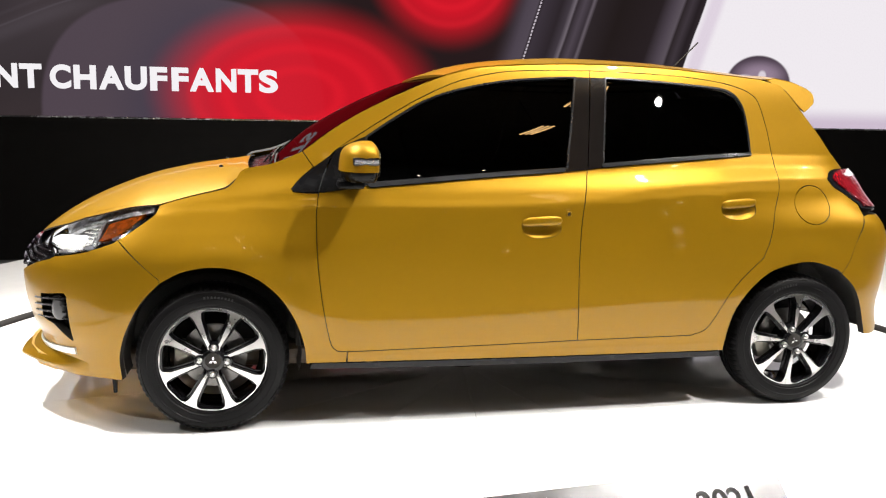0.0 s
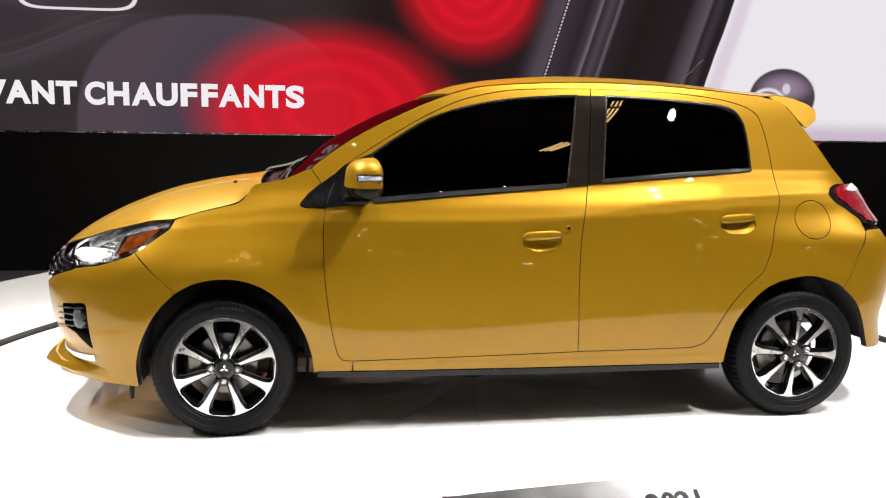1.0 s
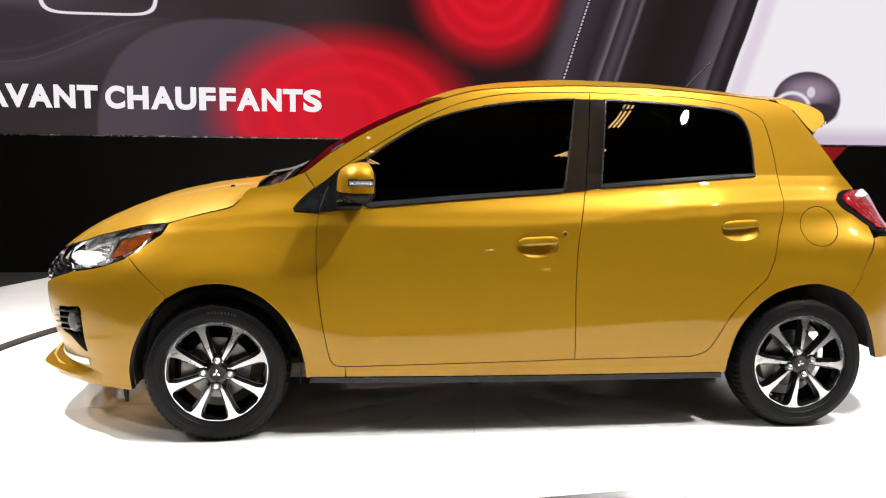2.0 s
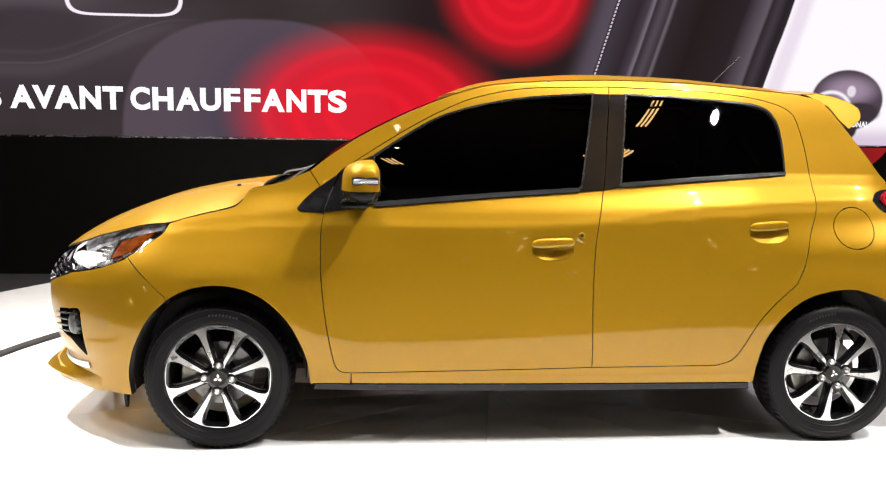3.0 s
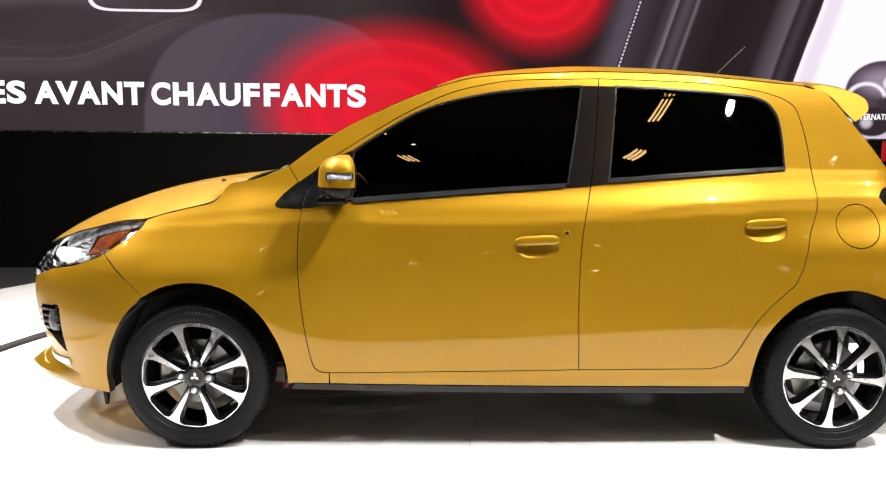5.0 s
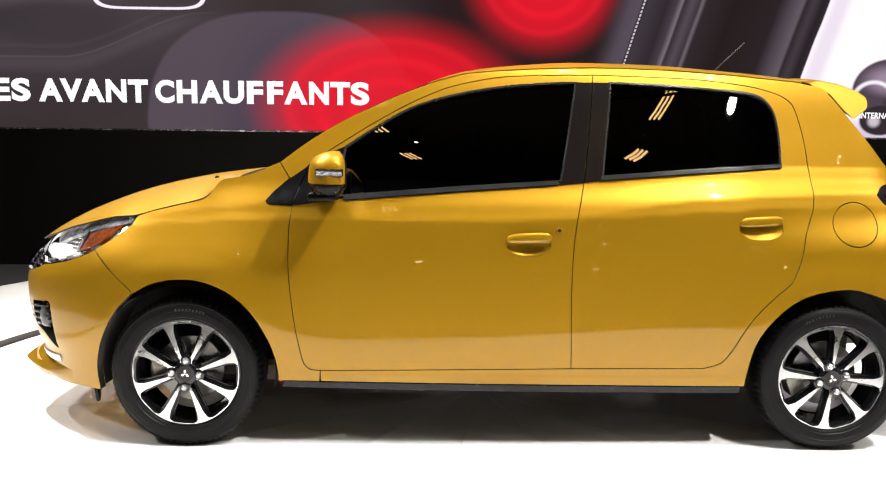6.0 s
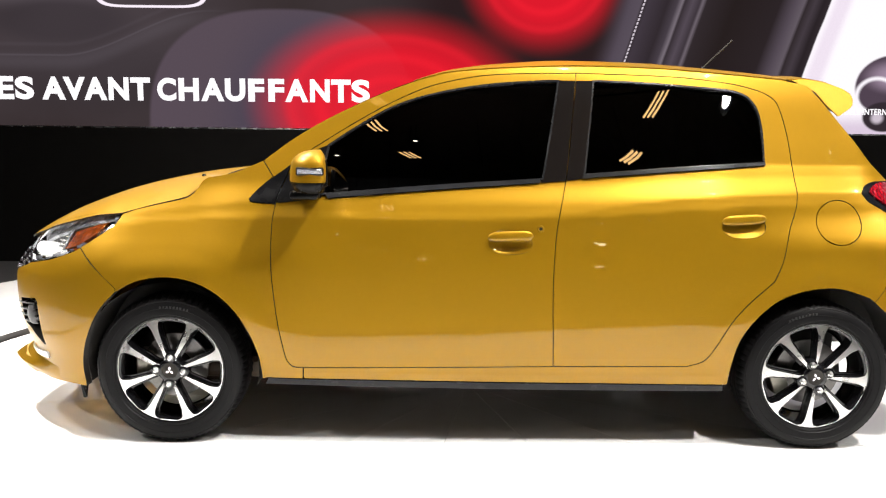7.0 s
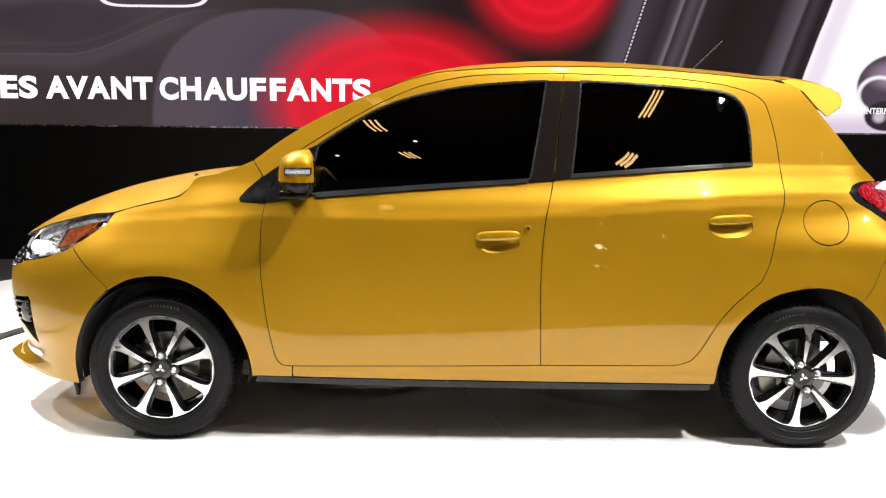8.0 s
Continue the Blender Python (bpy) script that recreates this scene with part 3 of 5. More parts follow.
# ---- steel name plate on a post at the stage's edge ----
def name_plate():
    t = thing("name_plate", "brushed steel name plate on a post with dark lettering", "sign", at=(0, 0, 0))
    part("foot", lathe([(.0005, -.180), (.15, -.182), (.16, -.19), (.16, -.2)], "z", 40), STEEL, t, smooth=True).location = (.86, -2.84, 0)
    part("post", tube_bm([(.86, -2.84, -.19), (.86, -2.84, .52)], .025, 16), BLACK_TRIM, t, smooth=True)
    m = pose(.865, -2.835, .532, 38, -1.4, 3)
    pl = part("plate", box_bm((-.29, -.11, -.004), (.272, .11, .004), .002), PLATE, t)
    pl.matrix_basis = m
    def mark(x0, y0, x1, y1):
        b = part("letter", box_bm((x0, y0, .0035), (x1, y1, .0055)), BLACK_TRIM, t)
        b.matrix_basis = m
    for k in range(5):
        mark(-.20 + .048 * k, .018, -.165 + .048 * k, .068)
    cu = bpy.data.curves.new("year", "FONT")
    cu.body, cu.size, cu.offset, cu.extrude = "2021", .060, .0012, .0005
    tmp = bpy.data.objects.new("year", cu)
    scene.collection.objects.link(tmp)
    bpy.context.view_layer.update()
    me = bpy.data.meshes.new_from_object(tmp)
    bpy.data.objects.remove(tmp)
    me.materials.clear()
    for o in letters(me, (0, 0, 0), BLACK_TRIM, t, "digit"):
        o.matrix_basis = m @ pose(.095, .030, .005)


PLATE = plain("plate_steel", (0.24, 0.24, 0.245), 0.20, metal=1.0, noise_scale=240, vary=0.04, rough_vary=0.02)
name_plate()

# ---- low glass barrier at the stage's edge ----
barrier = thing("glass_barrier", "low clear glass barrier with a dark metal edge on the stage", "barrier")
part("pane", box_bm((-3.6, 2.215, STAGE_Z), (-2.205, 2.227, .62), .002), CLEAR_GLASS, barrier)
part("edge_strip", box_bm((-2.205, 2.210, STAGE_Z), (-2.190, 2.232, .625), .002), SEAL, barrier)
part("top_rail", box_bm((-3.6, 2.210, .62), (-2.190, 2.232, .635), .003), SEAL, barrier)
for gx in (-3.4, -2.4):
    part("clamp", box_bm((gx - .04, 2.20, STAGE_Z), (gx + .04, 2.242, .12), .004), STEEL, barrier)

# ---- car body: the curves of its shape ----
WIDTH = Ease([.12, .17, .23, .33, .42, .50, .65, .80, .872, .880, .900, .925, 1.0, 1.05, 1.2, 1.38, 1.44, 1.49],
             [.770, .780, .788, .802, .8150, .8215, .8190, .8110, .8068, .8042, .7957, .7855, .742, .7235, .668, .60, .565, .50])
CREASE = Ease([-.3, -.1, .3, 1.45, 1.9, 2.33, 2.8], [-.055, -.040, -.005, .008, .038, .058, .060])
TAPER_LOW = Ease([-.8, 0, .4, 1.2, 1.9, 2.3, 2.6, 3.1], [.97, .985, .99, 1.0, .99, .975, .96, .93])
TAPER_HIGH = Ease([-.8, -.2, .08, .3, .6, 1.0, 1.5, 2.05, 2.24, 2.54, 3.1], [.83, .872, .88, .925, .96, .99, 1.0, .975, .935, .88, .78])
NOSE = Ease([.1, .2, .25, .32, .38, .45, .55, .62, .66, .7, .78, .9, 1.1], [-.735, -.748, -.752, -.766, -.794, -.810, -.820, -.812, -.785, -.752, -.705, -.60, -.4])
TAIL = Ease([.1, .25, .30, .36, .42, .55, .66, .75, .82, .9, 1.0, 1.28, 1.5], [3.06, 3.075, 3.075, 3.055, 3.045, 3.07, 3.085, 3.065, 3.02, 2.955, 2.92, 2.80, 2.6])
TAIL_POWER = Ease([.1, .80, 1.0, 1.5], [6.0, 6.0, 3.8, 3.7])
FOLD = Ease([.6, 1.15, 1.6, 2.35, 2.6, 2.75], [0.0, .0006, .0042, .0042, .0010, 0.0])
FOLD_Z = Ease([.5, 1.0, 1.48, 1.72, 1.9, 2.1, 2.33, 2.6], [.862, .874, .900, .935, .955, .967, .980, .984])
LOW_SHIFT = Ease([-.4, .3, .6, 1.0, 1.5, 2.0, 2.3], [0.0, .02, .075, .064, .028, -.004, -.008])
WB = 2.45


def half_width(x, z):
    f = min(1.0, max(0.0, (x - .35) / .5))
    k = min(1.0, max(0.0, (z - .66 - .10 * f) / (.27 - .09 * f)))
    k = k * k * (3 - 2 * k)
    zz = z - CREASE(x) * max(0.0, 1 - ((z - .925) / .16) ** 2)
    zz += LOW_SHIFT(x) * min(1.0, max(0.0, (.64 - z) / .14))
    w = WIDTH(zz) * (TAPER_LOW(x) * (1 - k) + TAPER_HIGH(x) * k)
    # the crease from the headlamp's tip to the mirror, and the fold that climbs along the rear door
    if -.26 < x < .46:
        e = min(1.0, (x + .26) / .14, (.46 - x) / .14)
        w += .0055 * e * math.exp(-math.hypot(z - .891 - .126 * x, .011) / .030)
    w += FOLD(x) * math.exp(-math.hypot(z - FOLD_Z(x), .006) / .03)
    if z < .33 and .36 < x < 2.14:
        w += .0035 * math.exp(-math.hypot(z - .284, .004) / .012) * min(1.0, (x - .36) / .1, (2.14 - x) / .1)
    # flares round the wheel arches
    r = min(math.hypot(x, z - .30), math.hypot(x - WB, z - .30))
    if .28 < r < .46 and z > .25:
        e = (.46 - r) / .11
        e = min(1.0, e)
        h = min(1.0, max(0.0, (z - .36) / .20))
        w += .009 * e * e * (3 - 2 * e) * h * h * (3 - 2 * h)
    if x < 0:
        u = -x / -NOSE(z)
        w *= 0 if u >= 1 else (1 - u ** 3.1) ** .5
    if x > WB:
        u = (x - WB) / (TAIL(z) - WB)
        w *= 0 if u >= 1 else (1 - u ** TAIL_POWER(z)) ** .5
    return w


def side(x, z):
    return Vector((x, -half_width(x, z), z))


def through_three(xs, ys, v):
    (a, b, c), (p, q, o) = xs, ys
    return p * (v - b) * (v - c) / ((a - b) * (a - c)) + q * (v - a) * (v - c) / ((b - a) * (b - c)) + o * (v - a) * (v - b) / ((c - a) * (c - b))


def side_glass(x0, x1):
    """A side window's pane: bent evenly along and across, from three places each way on the body."""
    xs, zs = (x0, (x0 + x1) / 2, x1), (1.0, 1.19, 1.38)
    grid = [[half_width(x, z) for z in zs] for x in xs]

    def S(x, z):
        w = through_three(xs, [through_three(zs, row, z) for row in grid], x)
        return Vector((x, -w - .009 * (1 - ((z - 1.19) / .19) ** 2), z))
    return S


def wrap(x0, sx):
    """The surface that wraps round an end of the car: u is an angle about (x0, 0), scaled to metres."""
    def S(u, z):
        a = u / .77 * sx
        s, c = math.sin(a), math.cos(a)
        lo, hi = 0.05, 1.3
        for _ in range(24):
            r = (lo + hi) / 2
            if r * c - half_width(x0 + sx * r * s, z) < 0 and not (r > 0.5 and half_width(x0 + sx * r * s, z) == 0):
                lo = r
            else:
                hi = r
        return Vector((x0 + sx * lo * s, -lo * c, z))
    return S


front_wrap, rear_wrap = wrap(0.0, -1), wrap(WB, 1)


def fu(x, z):
    return -math.atan2(-x, half_width(x, z)) * .77


def ru(x, z):
    return math.atan2(x - WB, half_width(x, z)) * .77


def fpts(*pts):
    return [(fu(x, z), z) for x, z in pts]


def rpts(*pts):
    return [(ru(x, z), z) for x, z in pts]


car = thing("car", "sand-yellow five-door hatchback car with dark tinted windows on the turntable", "car")

# shared lines in side view (x, z)
L_SEAM_FRONT = [(.459, 1.057), (.425, .985), (.403, .919), (.393, .837), (.396, .666), (.414, .499), (.436, .379), (.449, .332), (.470, .311), (.509, .307)]
L_SEAM_B = [(1.533, 1.419), (1.510, 1.199), (1.490, 1.037), (1.452, .856), (1.441, .622), (1.450, .323)]
L_DOOR_TOP = [(.459, 1.057), (.474, 1.084), (.551, 1.135), (.692, 1.223), (.834, 1.302), (.985, 1.366), (1.19, 1.407), (1.533, 1.419)]
L_DOOR_REAR = [(1.533, 1.419), (1.922, 1.407), (2.143, 1.382), (2.256, 1.352), (2.308, 1.314), (2.343, 1.190), (2.357, 1.029), (2.350, .932), (2.316, .837), (2.291, .721), (2.262, .655)]
L_DOOR_ARCH = [(2.262, .655), (2.169, .570), (2.111, .499), (2.057, .397), (2.020, .347), (1.957, .325)]
L_ARCH_F = [(.354, .252), (.340, .347), (.309, .436), (.258, .522), (.182, .594), (.094, .636), (-.003, .649), (-.105, .632), (-.189, .589), (-.246, .530), (-.292, .455), (-.327, .375), (-.345, .290), (-.339, .205)]
L_ARCH_R = [(2.118, .246), (2.128, .333), (2.152, .434), (2.209, .521), (2.294, .590), (2.398, .624), (2.506, .630), (2.622, .595), (2.712, .519), (2.779, .407), (2.825, .290)]
L_CPILLAR = [(2.772, 1.018), (2.694, 1.084), (2.619, 1.172), (2.540, 1.264), (2.484, 1.333), (2.440, 1.380)]
L_RAIL = [(2.426, 1.385), (2.335, 1.403), (2.069, 1.424), (1.808, 1.441), (1.539, 1.446), (1.301, 1.438), (1.054, 1.418), (.908, 1.380)]
L_APILLAR = [(.908, 1.380), (.811, 1.343), (.693, 1.290), (.576, 1.232), (.460, 1.162), (.346, 1.078)]
L_LAMP_LOW = [(-.597, .668), (-.465, .697), (-.350, .737), (-.280, .783), (-.205, .838), (-.186, .866)]
L_LAMP_TOP = [(-.186, .866), (-.194, .879), (-.285, .874), (-.385, .854), (-.487, .820), (-.565, .783), (-.628, .740), (-.662, .700), (-.655, .689), (-.612, .687), (-.600, .676), (-.597, .668)]
L_TAIL_LOW = [(2.770, .868), (2.697, .917), (2.642, .947), (2.618, .978)]
L_TAIL_TOP = [(2.618, .978), (2.642, 1.006), (2.690, 1.017), (2.772, 1.016)]


def rev(l):
    return l[::-1]


def seg(l, a, b):
    """The part of a line between two of its points."""
    return l[a:b]




def body_side(flip):
    S = side
    # fender
    sheet("fender", S, outline([(-.190, .866), (-.184, .877), (-.054, .909), (.052, .934), (.078, .952), (.096, .977), (.108, .997), (.130, 1.011)],
                               [(.130, 1.011), (.233, 1.032), (.346, 1.078)], [(.346, 1.078), (.386, 1.018)],
                               [(.386, 1.018), (.334, .973), (.302, .936), (.308, .926), (.330, .923)], [(.330, .923), (.404, .921)],
                               seg(L_SEAM_FRONT, 2, 10), [(.509, .307), (.506, .262)], [(.506, .262), (.352, .262)],
                               [(.352, .256)] + L_ARCH_F[1:9], [(-.189, .589), (-.186, .603), (-.238, .648), (-.338, .747)],
                               [(-.338, .747), (-.280, .783), (-.205, .838), (-.190, .866)]),
          car, [PAINT, SEAM_BLACK], flip=flip, depth=0.03, step=.016)
    # side frame: pillars, roof rail, quarter and sill in one pressing
    quarter = sheet("side_frame", S, outline([(.509, .263), (1.2, .258), (2.105, .250)], [(2.118, .250)] + L_ARCH_R[1:8] + [(2.645, .579)], [(2.645, .579), (2.658, .594), (2.690, .640), (2.722, .722), (2.770, .820)],
                                             [(2.770, .820), (2.768, .868)], L_TAIL_LOW, L_TAIL_TOP, L_CPILLAR, [(2.440, 1.380), (2.41, 1.392)], L_RAIL[1:], L_APILLAR,
                                             [(.346, 1.078), (.388, 1.016)], [(.388, 1.016), (.459, 1.066)], L_DOOR_TOP[1:], L_DOOR_REAR, L_DOOR_ARCH,
                                             [(1.957, .325), (1.45, .323)], [(1.45, .323), (.9, .314), (.509, .307)], [(.509, .307), (.509, .263)]),
                    car, [PAINT, SEAM_BLACK], flip=flip, depth=0.03, step=.016, holes=[oval(2.512, .872, .088, .081, 48)])
    sheet("fuel_flap", S, oval(2.512, .872, .0875, .0805, 48), quarter, PAINT, flip=flip)
    # front door with its window, seals, sail and handle
    win_f = outline([(.597, 1.136), (.691, 1.198), (.833, 1.279), (.976, 1.327), (1.171, 1.364), (1.40, 1.383), (1.462, 1.385)],
                    [(1.462, 1.385), (1.434, 1.21), (1.399, 1.022)], [(1.399, 1.022), (1.0, .993), (.570, .956)], [(.570, .956), (.580, 1.05), (.597, 1.136)])
    door = sheet("front_door", S, outline(L_DOOR_TOP, L_SEAM_B, [(1.450, .323), (.9, .314), (.509, .307)], rev(L_SEAM_FRONT)), car, [PAINT, SEAM_BLACK], flip=flip,
                 step=.016, holes=[inset(win_f, -.004), oval(1.280, .790, .080, .040, 40, 2.3)])
    sheet("glass", side_glass(.60, 1.45), win_f, door, TINT_GLASS, flip=flip, lift=-.010, thick=False, step=.06)
    sheet("window_seal", S, inset(win_f, -.0045), door, SEAL, flip=flip, holes=[inset(win_f, .0025)], lift=.0068, depth=.014, gap=0)
    sheet("belt_strip", S, outline([(.590, .957), (1.0, .993), (1.392, 1.022)], [(1.392, 1.022), (1.389, 1.007)], [(1.389, 1.007), (1.0, .977), (.600, .942)], [(.600, .942), (.590, .957)]),
          door, BELT_GREY, flip=flip, lift=.0085, gap=0)
    sheet("pillar_trim", S, outline([(1.462, 1.388), (1.5275, 1.388)], [(1.5275, 1.388), (1.5075, 1.199), (1.4855, 1.016)], [(1.4855, 1.016), (1.393, 1.008)],
                                    [(1.393, 1.008), (1.433, 1.21), (1.462, 1.388)]), door, PILLAR_FILM, flip=flip, lift=.0045, gap=0, depth=.008, step=.016)
    sheet("sail_panel", S, outline([(.462, 1.060), (.480, 1.085), (.53, 1.11), (.592, 1.136)], [(.592, 1.136), (.580, 1.05), (.574, .952)], [(.574, .945), (.405, .923)],
                                   [(.406, .925), (.428, .985), (.462, 1.060)]), door, BLACK_TRIM, flip=flip, lift=.004, gap=-.0012, depth=.006, step=.016)
    sheet("corner_trim", S, outline([(.388, 1.014), (.455, 1.062)], [(.455, 1.062), (.420, .985), (.400, .923)], [(.400, .923), (.330, .925), (.310, .928), (.305, .936), (.336, .973), (.388, 1.014)]),
          car, BLACK_TRIM, flip=flip, lift=.0035, gap=-.0008, depth=.006, step=.016)
    # rear door
    win_r = outline([(1.598, 1.386), (1.797, 1.379), (2.05, 1.362)], [(2.05, 1.362), (2.135, 1.352), (2.190, 1.330), (2.226, 1.278), (2.240, 1.190), (2.241, 1.088)],
                    [(2.241, 1.088), (1.9, 1.066), (1.557, 1.040)], [(1.557, 1.040), (1.578, 1.21), (1.598, 1.386)])
    door_r = sheet("rear_door", S, outline(L_DOOR_REAR, L_DOOR_ARCH, [(1.957, .325), (1.45, .323)], rev(L_SEAM_B)), car, [PAINT, SEAM_BLACK], flip=flip,
                   step=.016, holes=[inset(win_r, -.004), oval(2.144, .856, .082, .040, 40, 2.3)])
    sheet("glass", side_glass(1.57, 2.22), win_r, door_r, TINT_GLASS, flip=flip, lift=-.010, thick=False, step=.06)
    sheet("window_seal", S, inset(win_r, -.0045), door_r, SEAL, flip=flip, holes=[inset(win_r, .0025)], lift=.0068, depth=.014, gap=0)
    sheet("pillar_trim", S, outline([(1.5325, 1.388), (1.597, 1.388)], [(1.597, 1.388), (1.577, 1.21), (1.553, 1.026)], [(1.553, 1.026), (1.4890, 1.017)],
                                    [(1.4890, 1.017), (1.5115, 1.199), (1.5325, 1.388)]), door_r, PILLAR_FILM, flip=flip, lift=.0045, gap=0, depth=.008, step=.016)
    sheet("belt_strip", S, outline([(1.553, 1.040), (1.9, 1.066), (2.246, 1.088)], [(2.246, 1.088), (2.246, 1.076)], [(2.246, 1.076), (1.9, 1.052), (1.548, 1.025)], [(1.548, 1.025), (1.553, 1.040)]),
          door_r, BELT_GREY, flip=flip, lift=.0085, gap=0)
    my = -1 if flip else 1
    for d, cx, cz, w in ((door, 1.280, .802, .168), (door_r, 2.144, .868, .172)):
        handle(d, cx, cz, w, flip)
    # lock barrel
    p = side(1.390, .845)
    lock = part("lock", lathe([(.0005, -.001), (.0065, -.001), (.0072, -.005), (.0105, -.0052), (.0125, -.002), (.013, .002)], "y", 28), [PAINT], door, "small yellow-rimmed key lock", smooth=True)
    part("keyhole", lathe([(.0005, -.0030), (.0062, -.0026), (.0066, -.001)], "y", 20), SEAM_BLACK, lock)
    lock.location = (p.x, p.y * my, p.z)
    if flip:
        lock.rotation_euler.z = math.pi
    sheet("sill_trim", side, outline([(.375, .262), (1.2, .256), (2.100, .248)], [(2.100, .248), (2.098, .226)], [(2.098, .226), (1.2, .231), (.364, .240)], [(.364, .240), (.375, .262)]),
          car, SILL_BLACK, flip=flip, depth=.05, gap=0, lift=.004)
    mirror(door, flip)


def handle(door, cx, cz, w, flip):
    """A pull handle in a scooped recess: a bar with a rounded underside over a dark lower lip."""
    my = -1 if flip else 1
    bm = bmesh.new()
    rings = []
    n, m = 25, 14
    for i in range(n):
        t = i / (n - 1) * 2 - 1
        x = cx + t * w / 2
        e = max(0.06, (1 - abs(t) ** 5) ** .5)
        zc = cz + .012 + .004 * t
        base = half_width(x, zc)
        ring = []
        for k in range(m):
            a = 2 * math.pi * k / m
            h = (.022 if math.sin(a) > 0 else .015) * e
            c = math.cos(a)
            ring.append(bm.verts.new((x, -(base + .003 + .012 * e * max(-.3, math.copysign(abs(c) ** .6, c))) * my, zc + h * math.copysign(abs(math.sin(a)) ** .8, math.sin(a)))))
        rings.append(ring)
    for p, q in zip(rings, rings[1:]):
        for k in range(m):
            bm.faces.new((p[k], p[(k + 1) % m], q[(k + 1) % m], q[k]))
    bm.faces.new(rings[0]), bm.faces.new(rings[-1])
    bmesh.ops.recalc_face_normals(bm, faces=bm.faces)
    part("handle", bm, PAINT, door, "body-coloured pull handle", smooth=True)

    def bowl(u, v):
        x, z = cx + u, cz + v
        f = max(0.0, 1 - (u / (w * .5)) ** 2 - ((v + .012) / .042) ** 2)
        return Vector((x, -half_width(x, z) + .019 * f + .0015, z))
    sheet("handle_cup", bowl, oval(0, -.012, .0825, .0405, 40, 2.3), door, PAINT, flip=flip, step=.008, thick=False, gap=0)


RAKE = .172  # the mirror's outer end lies further back


def mirror(door, flip):
    """The door mirror: a yellow cap with a turn-signal strip over a black lower shell on a short foot."""
    my = -1 if flip else 1

    def shell(z0, z1, grow, mat, name, parent, label=""):
        bm = bmesh.new()
        rings = []
        n = 14
        for i in range(n + 1):
            t = math.sin(i / n * math.pi / 2) if z1 > 1.1 else i / n
            z = z0 + (z1 - z0) * t
            f = (z - .975) / (1.124 - .975)
            # plan section: front edge, back face, depth away from the door
            round_top = max(0.0, 1 - ((f - .45) / .57) ** 4) ** .5 if 0 <= f <= 1.02 else .2
            xf = .590 - .124 * (.55 + .45 * round_top) - .010 * (1 - f)
            xb = .592
            yi, yo = .745 + .02 * f, .955 - .012 * (1 - round_top) * 4
            ring = []
            for k in range(24):
                a = 2 * math.pi * k / 24
                c, s = math.cos(a), math.sin(a)
                px = (xf + xb) / 2 + (xb - xf) / 2 * math.copysign(abs(c) ** (2 / (3.4 if c > 0 else 2.0)), c)
                py = (yi + yo) / 2 + (yo - yi) / 2 * math.copysign(abs(s) ** (2 / 2.8), s)
                sq = .25 + .75 * round_top
                cxm, cym = (xf + xb) / 2 + .01, (yi + yo) / 2
                qy = cym + (py - cym) * sq * grow
                ring.append(bm.verts.new((cxm + (px - cxm) * sq * grow + RAKE * (qy - .745), -qy * my, z)))
            rings.append(ring)
        for p, q in zip(rings, rings[1:]):
            for k in range(24):
                bm.faces.new((p[k], p[(k + 1) % 24], q[(k + 1) % 24], q[k]))
        bm.faces.new(rings[0]), bm.faces.new(rings[-1])
        bmesh.ops.recalc_face_normals(bm, faces=bm.faces)
        return part(name, bm, mat, parent, label, smooth=True)

    cap = shell(1.016, 1.1268, 1.0, PAINT, "mirror_cap", door, "yellow door mirror cap")
    shell(.974, 1.0175, .955, BLACK_TRIM, "mirror_base", door, "black lower mirror shell")
    part("mirror_foot", box_bm((.470, -.83 if my > 0 else .66, .944), (.575, -.66 if my > 0 else .83, .976), .012), BLACK_TRIM, door, smooth=True)
    rim = box_bm((.576, -.912, .998), (.592, -.770, 1.094), .006)
    for v in rim.verts:
        v.co.x += RAKE * (-v.co.y - .745)
    if flip:
        bmesh.ops.scale(rim, vec=(1, -1, 1), verts=rim.verts)
        bmesh.ops.recalc_face_normals(rim, faces=rim.faces)
    part("mirror_rim", rim, BLACK_TRIM, door, smooth=True)
    g = box_bm((.5915, -.905, 1.004), (.5935, -.780, 1.088), .0005)
    for v in g.verts:
        v.co.x += RAKE * (-v.co.y - .745)
    if flip:
        bmesh.ops.scale(g, vec=(1, -1, 1), verts=g.verts)
    part("mirror_glass", g, CHROME, door)
    s = box_bm((.520, -.957, 1.046), (.610, -.930, 1.065), .004)
    if flip:
        bmesh.ops.scale(s, vec=(1, -1, 1), verts=s.verts)
        bmesh.ops.recalc_face_normals(s, faces=s.faces)
    f = box_bm((.516, -.9550, 1.041), (.612, -.926, 1.070), .005)
    if flip:
        bmesh.ops.scale(f, vec=(1, -1, 1), verts=f.verts)
        bmesh.ops.recalc_face_normals(f, faces=f.faces)
    part("signal_frame", f, GLOSS_BLACK, door, smooth=True)
    part("turn_signal", s, SIGNAL, door, "clear chrome turn-signal strip", smooth=True)


LAMP_EDGE = Ease([-.597, -.465, -.350, -.280, -.205], [.668, .697, .737, .783, .838])


